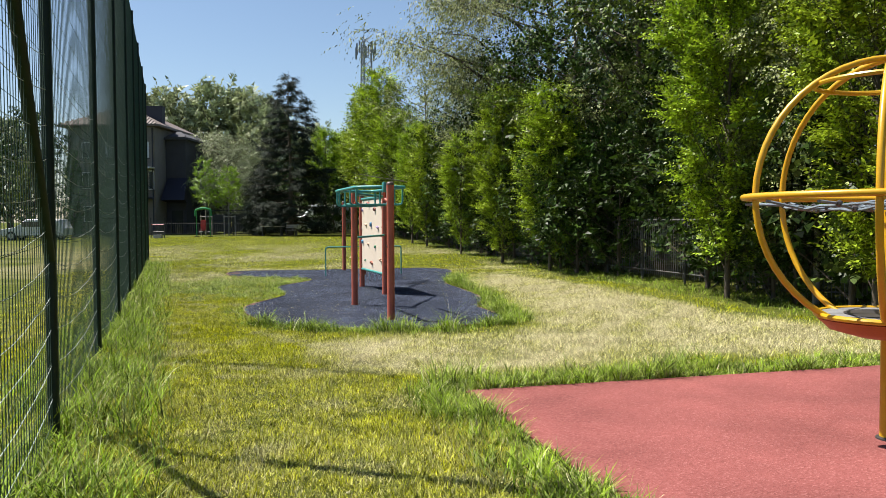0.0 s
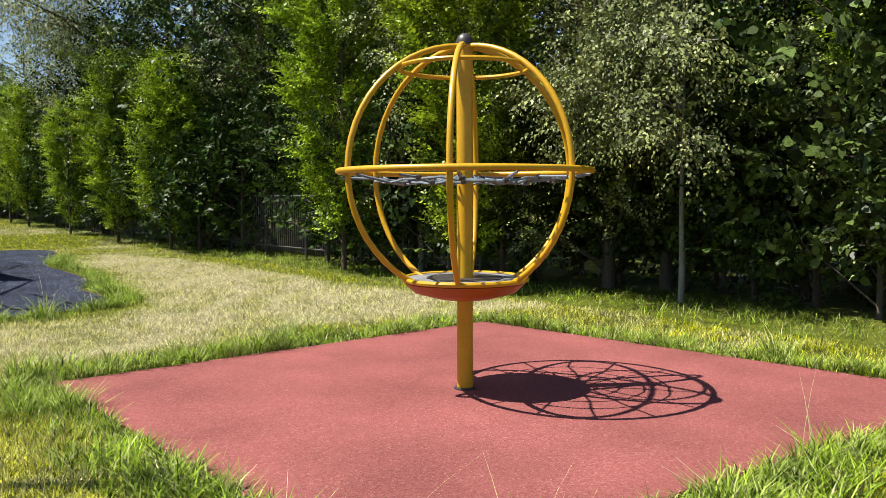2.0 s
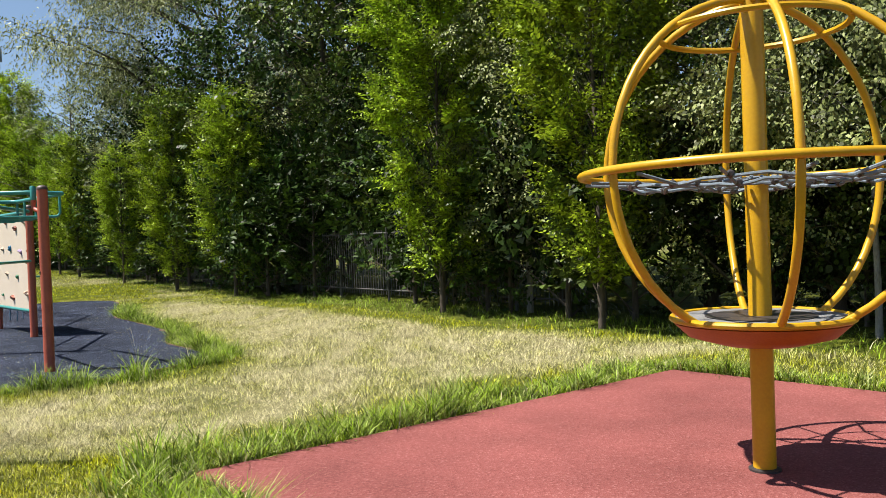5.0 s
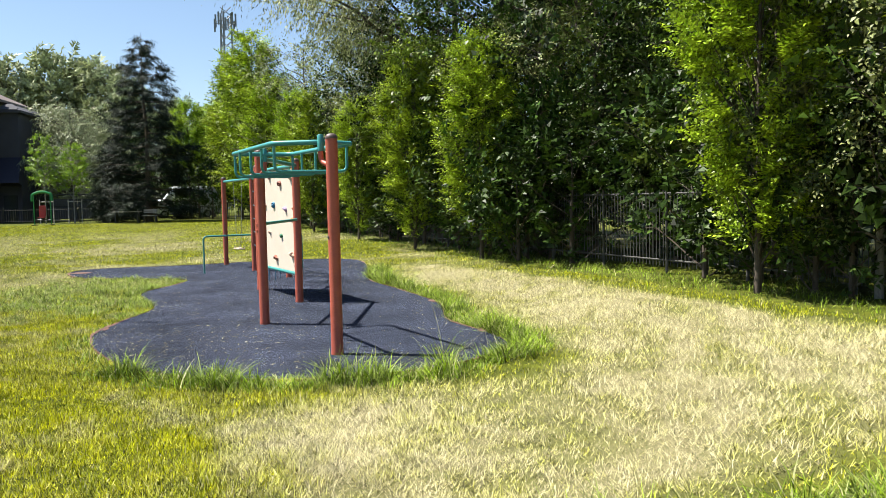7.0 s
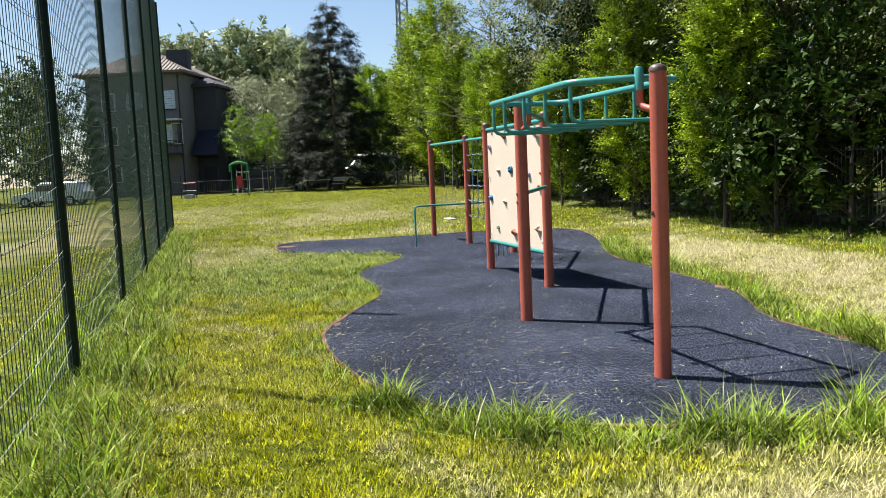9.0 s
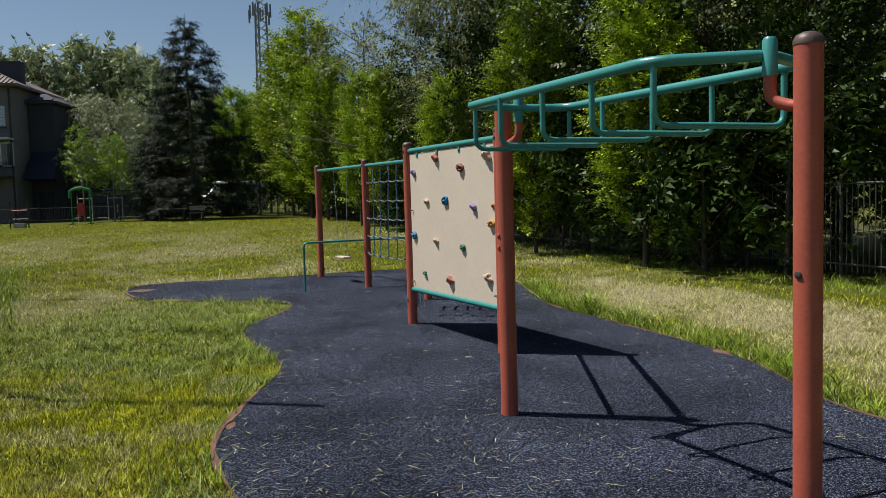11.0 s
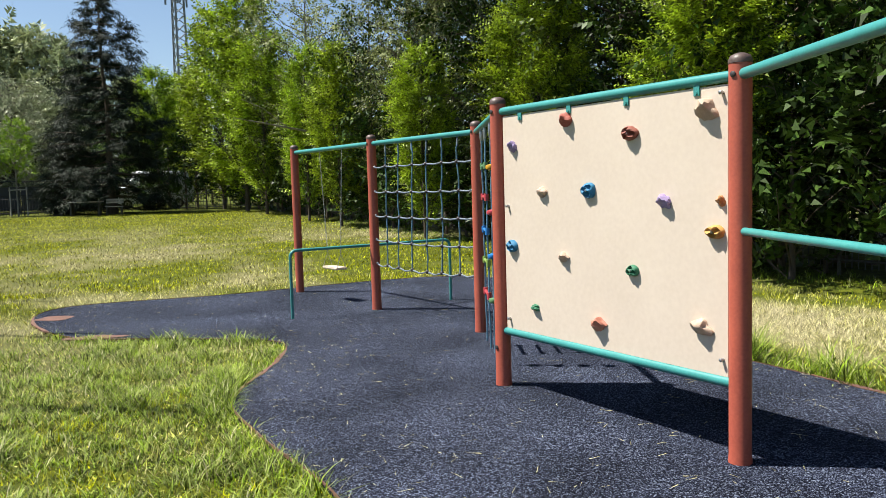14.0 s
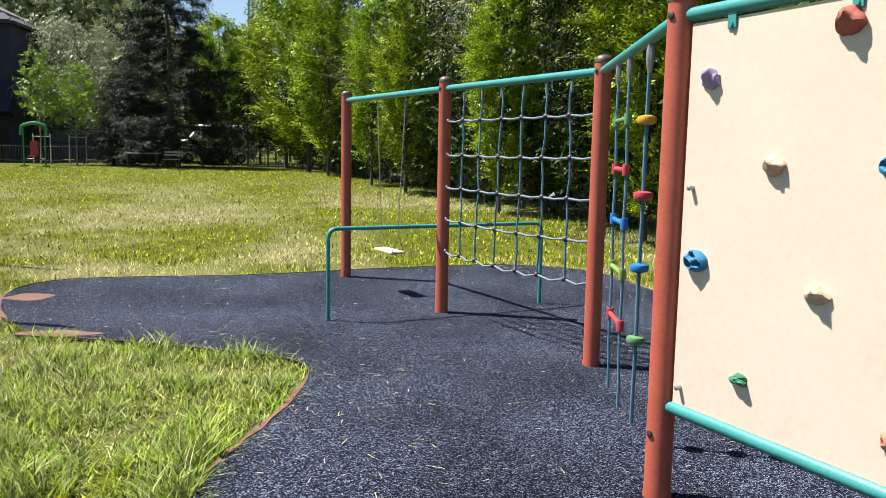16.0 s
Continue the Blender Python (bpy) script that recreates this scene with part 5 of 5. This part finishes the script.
# telecom mast
mast = thing("telecom_mast", "pale lattice telecom mast rising behind the trees", "mast", at=(-22.0, 175, 0.6))
MH = 40.0
legs = [(math.cos(a), math.sin(a)) for a in (0.4, 0.4 + 2.094, 0.4 + 4.189)]
for lx, ly in legs:
    part("leg", tube([(lx * 2.0, ly * 2.0, -0.2), (lx * 1.2, ly * 1.2, MH)], 0.22, 6), MAST_PAINT, mast)
for z in np.arange(14, MH, 1.7):
    for i in range(3):
        w = lambda zz: 2.0 - 0.8 * zz / MH
        (ax, ay), (bx, by) = legs[i], legs[(i + 1) % 3]
        part("brace", tube([(ax * w(z), ay * w(z), z), (bx * w(z + 1.7), by * w(z + 1.7), z + 1.7)], 0.12, 4), MAST_PAINT, mast)
part("platform_ring", tube([(2.0 * math.cos(a), 2.0 * math.sin(a), MH - 2) for a in np.linspace(0, 6.283, 13)[:-1]], 0.08, 5, True), MAST_PAINT, mast)
for i in range(9):
    a = i * 0.698
    part("antenna", box((0.35, 0.25, 2.6), (2.1 * math.cos(a), 2.1 * math.sin(a), MH - 1.5 - 1.2 * (i % 2)), 0.04), MAST_PAINT, mast)


# ---- grass ----
def blade_material(name, c1, c2, rough, spec=0.3):
    m = material(name, c1, c2, rough, scale=3, fine=16, bump=0, island=0.8, leaf=0.14, spec=spec)
    nt = m.node_tree
    nd, ln = nt.nodes, nt.links
    at = nd.new("ShaderNodeAttribute")
    at.attribute_name = "dry"
    hsv = next(n for n in nd if n.bl_idname == "ShaderNodeHueSaturation")
    src = hsv.inputs["Color"].links[0].from_socket
    mx = nd.new("ShaderNodeMix")
    mx.data_type = "RGBA"
    mx.inputs[7].default_value = (0.47, 0.425, 0.265, 1)
    ln.new(at.outputs["Fac"], mx.inputs[0])
    ln.new(src, mx.inputs[6])
    ln.new(mx.outputs[2], hsv.inputs["Color"])
    return m


BLADES = blade_material("grass_blades", (0.50, 0.50, 0.009), (0.14, 0.175, 0.004), 0.7, 0.06)
LUSH = blade_material("lush_grass_blades", (0.235, 0.345, 0.014), (0.06, 0.112, 0.005), 0.65, 0.1)


def blades(name, x, y, height, width, dry, label, rs, bend=0.5, levels=2, z0=None, lie=None, mat=None):
    """Tapered bent blades, one mesh."""
    n = len(x)
    a = rs.uniform(0, 2 * np.pi, n)
    tilt = np.abs(rs.normal(0.25, 0.25, n)) if lie is None else lie
    dx, dy = np.cos(a), np.sin(a)
    z0 = ground_z(x, y) - 0.006 if z0 is None else z0
    rows = []
    for k in range(levels + 1):
        t = k / levels
        out = height * (np.sin(tilt) * t + bend * 0.6 * t * t)
        up = height * (np.cos(tilt) * t - bend * 0.25 * t * t)
        w = width * (1 - 0.75 * t)
        cx, cy, cz = x + dx * out, y + dy * out, z0 + up
        if k < levels:
            rows.append(np.stack([cx - dy * w * 0.5, cy + dx * w * 0.5, cz], 1))
            rows.append(np.stack([cx + dy * w * 0.5, cy - dx * w * 0.5, cz], 1))
        else:
            rows.append(np.stack([cx, cy, cz], 1))
    per = len(rows)
    v = np.stack(rows, 1).reshape(-1, 3)
    base = np.arange(n)[:, None] * per
    loops, sizes = [], []
    quads = [np.concatenate([base + 2 * k, base + 2 * k + 1, base + 2 * k + 3, base + 2 * k + 2], 1) for k in range(levels - 1)]
    tri = np.concatenate([base + 2 * levels - 2, base + 2 * levels - 1, base + 2 * levels], 1)
    flat = np.concatenate(quads + [tri], 1)          # (n, 4 * (levels - 1) + 3)
    sizes = np.tile([4] * (levels - 1) + [3], n)
    me = bpy.data.meshes.new(name)
    me.vertices.add(len(v))
    me.vertices.foreach_set("co", v.astype(np.float32).ravel())
    me.loops.add(flat.size)
    me.loops.foreach_set("vertex_index", flat.astype(np.int32).ravel())
    me.polygons.add(len(sizes))
    me.polygons.foreach_set("loop_start", np.concatenate([[0], np.cumsum(sizes)[:-1]]).astype(np.int32))
    me.materials.append(mat or BLADES)
    at = me.attributes.new("dry", "FLOAT", "POINT")
    at.data.foreach_set("value", np.repeat(dry, per).astype(np.float32))
    me.update(calc_edges=True)
    return tagged(new(name, me), label, "grass", kind="stuff")


grs = np.random.default_rng(8)
LINE = np.array([(0.9, -0.5), (-0.5, 4.0), (-2.1, 8.0), (-3.5, 12.5), (-3.9, 15.5), (-3.7, 17.0)])


def path_distance(x, y):
    best = np.full(np.shape(x), 1e9)
    for a, b in zip(LINE, LINE[1:]):
        d = b - a
        t = np.clip(((x - a[0]) * d[0] + (y - a[1]) * d[1]) / (d @ d), 0, 1)
        best = np.minimum(best, np.hypot(x - a[0] - t * d[0], y - a[1] - t * d[1]))
    return best


def on_grass(x, y, margin=0.0):
    return ~(inside(MAT, x, y) | inside(RED, x, y))


def scatter(n, x0, x1, y0, y1):
    return grs.uniform(x0, x1, n), grs.uniform(y0, y1, n)


# short turf, thinner further off
x, y = scatter(1000000, -13, 9.5, 1.5, 30)
xn, yn = scatter(1200000, -7, 4.5, 1.5, 18.5)
dn = path_distance(xn, yn)
close = grs.random(len(xn)) < np.clip(2.2 - dn / 1.7, 0, 1)
xs_, ys_ = scatter(420000, -1.5, 7.8, 8.5, 25.5)
mown = grs.random(len(xs_)) < straw_share(xs_, ys_) - 0.15
x, y = np.concatenate([x, xn[close], xs_[mown]]), np.concatenate([y, yn[close], ys_[mown]])
d = path_distance(x, y)
keep = on_grass(x, y) & (grs.random(len(x)) < np.clip(1.1 - d / 8 + 0.8 * straw_share(x, y), np.where((x > 4.5) & (y < 13), 0.9, 0.25), 1) * np.clip(0.25 + 1.5 * sheet_noise(x, y, 0.09, 15), 0, 1)) & (x < 8.5 - (y - 8) * 0.28) & ((x > -5.2 - (y - 7) * 0.42) )
x, y, d = x[keep], y[keep], d[keep]
ss = straw_share(x, y)
worn = np.clip((sheet_noise(x, y, 0.8, 16) * 0.55 + sheet_noise(x, y, 0.3, 17) * 0.45 - 0.5) * 2.2, 0, 0.55)
dry = np.clip(np.maximum(ss ** 0.55, worn) + grs.normal(-0.03, 0.17, len(x)) + (grs.random(len(x)) < 0.05) * 0.5, 0, 1)
far = np.clip(d / 10, 0, 1.2)
lush = (sheet_noise(x, y, 0.7, 12) * 0.35 + sheet_noise(x, y, 0.17, 13) * 0.35 + sheet_noise(x, y, 0.07, 14) * 0.3) ** 1.6 * 1.7
hgt = (0.022 + 0.055 * lush) * (1 + 0.2 * ss) * grs.uniform(0.6, 1.4, len(x)) * (1 + 0.3 * far)
wid = (0.0065 + 0.007 * grs.random(len(x)) ** 2) * (1 + 0.5 * far)
lie = np.abs(grs.normal(0.35, 0.3, len(x))) + ss * 0.55
broad = (grs.random(len(x)) < 0.3 * (1 - ss)) & (d < 6)
wid = wid * (1 - 0.55 * ss)
wid = np.where(broad, wid * 2.1, wid)
hgt = np.where(broad, hgt * 0.7, hgt)
lie = np.where(broad, lie + 0.6, lie)
blades("lawn_grass", x, y, hgt, wid, dry, "short mown lawn grass, green to straw yellow", grs, 0.4, 1, None, lie)
# far field, coarse tufts
x, y = scatter(110000, -26, 4, 29, 60)
keep = on_grass(x, y) & (x < 4 - (y - 28) * 0.3) & (x > -9 - (y - 20) * 0.4)
x, y = x[keep], y[keep]
ss = straw_share(x, y)
blades("field_grass", x, y, grs.uniform(0.04, 0.10, len(x)), grs.uniform(0.015, 0.035, len(x)), np.clip(ss + grs.normal(0, 0.15, len(x)), 0, 1), "rough grass of the far field", grs, 0.5, 1)


def band(n, mask_fn, box_, h, w, dry_mean, name, label, levels=3, bend=0.7, mat=None, low=None):
    x, y = scatter(n, *box_)
    p = mask_fn(x, y)
    keep = on_grass(x, y) & (grs.random(n) < p)
    x, y = x[keep], y[keep]
    tuft = 0.2 + 1.15 * sheet_noise(x, y, 0.35, 21) ** 2 + 0.6 * sheet_noise(x, y, 0.11, 24) ** 2
    if low is not None:
        tuft = tuft * np.where(low(x, y), 0.55, 1.0)
    blades(name, x, y, grs.uniform(*h, len(x)) * tuft, grs.uniform(*w, len(x)), np.clip(grs.normal(dry_mean, 0.14, len(x)) + (grs.random(len(x)) < 0.06) * 0.6, 0, 1), label, grs, bend, levels, None, np.abs(grs.normal(0.35, 0.35, len(x))), mat)


fence_d = lambda x, y: np.abs((x - FP[0]) * FD[1] - (y - FP[1]) * FD[0])
row_d = lambda x, y: (x - ROW_A[0]) * ROW_D[1] - (y - ROW_A[1]) * ROW_D[0]
band(420000, lambda x, y: np.clip(1.15 - edge_distance(MAT, x, y) / 0.5, 0, 1) * np.where((x > -0.4) | (y < 13.2), 1, 0.30) * (0.4 + 1.2 * sheet_noise(x, y, 0.45, 22)),
     (-8.2, 2.3, 11.6, 24.8), (0.08, 0.36), (0.007, 0.015), 0.06, "edge_grass", "long grass fringing the black rubber surface", 3, 0.8, LUSH, lambda x, y: (x < -2.2) & (y > 13.2))
band(60000, lambda x, y: np.clip(1.0 - edge_distance(MAT, x, y) / 0.18, 0, 1) * 0.6, (-8.2, 2.3, 24.5, 29.3), (0.05, 0.13), (0.006, 0.012), 0.2, "edge_grass_back", "grass along the back edge of the black rubber")
band(300000, lambda x, y: np.clip(1.2 - edge_distance(RED, x, y) / 0.6, 0, 1) * (0.45 + 0.9 * sheet_noise(x, y, 0.5, 23)), (-0.2, 9.2, 2.2, 10.2), (0.09, 0.33), (0.008, 0.017), 0.08, "red_edge_grass", "long grass fringing the red rubber surface", 2, 0.8, LUSH)
band(420000, lambda x, y: np.clip(1.3 - fence_d(x, y) / 0.75, 0, 1) * np.clip(1.2 - (y - 3) / 32, 0.15, 1), (-14.5, -0.6, 2.0, 33), (0.12, 0.42), (0.008, 0.018), 0.05, "fence_grass", "long grass along the foot of the net fence", 2, 0.8, LUSH)
band(260000, lambda x, y: np.exp(-((row_d(x, y) - 0.6) / 0.9) ** 2) * np.where(y > 24, 0.6, 0.8), (-6, 12.5, 2, 48), (0.07, 0.22), (0.007, 0.015), 0.04, "verge_grass", "lush green grass and weeds at the foot of the trees", 2, 0.8, LUSH)
band(150000, lambda x, y: np.clip(1.4 - np.hypot((x + 5.3) / 1.9, (y - 21.0) / 3.0), 0, 1) * np.clip(2.2 * sheet_noise(x, y, 0.13, 25) ** 1.5, 0.08, 1), (-8, -3.4, 16.5, 25), (0.06, 0.17), (0.007, 0.014), 0.16, "lush_grass", "lush green grass tongue beside the black surface", 2, 0.9, LUSH)
# thin brown seed stalks over the fringes
band(9000, lambda x, y: np.clip(1.0 - np.minimum(edge_distance(RED, x, y), edge_distance(MAT, x, y)) / 0.35, 0, 1) * 0.45, (-0.5, 8.6, 2.2, 14.5), (0.30, 0.75), (0.003, 0.005), 0.75, "seed_stalks", "thin brown seed stalks above the long grass", 3, 0.35)
# cut stalks lying on the rubber
x, y = scatter(16000, -8, 2, 12, 29)
keep = inside(MAT, x, y) & (grs.random(16000) < np.clip(1.0 - edge_distance(MAT, x, y) / 1.4, 0.2, 1) * 0.6 + 0.9 * np.exp(-(((x + 2.4) / 1.1) ** 2 + ((y - 14.6) / 1.5) ** 2)))
x, y = x[keep], y[keep]
blades("grass_clippings", x, y, grs.uniform(0.03, 0.12, len(x)), grs.uniform(0.003, 0.0065, len(x)), np.full(len(x), 0.85), "dry grass clippings lying on the black rubber", grs, 0.02, 1, np.full(len(x), 0.003), np.full(len(x), 1.54))
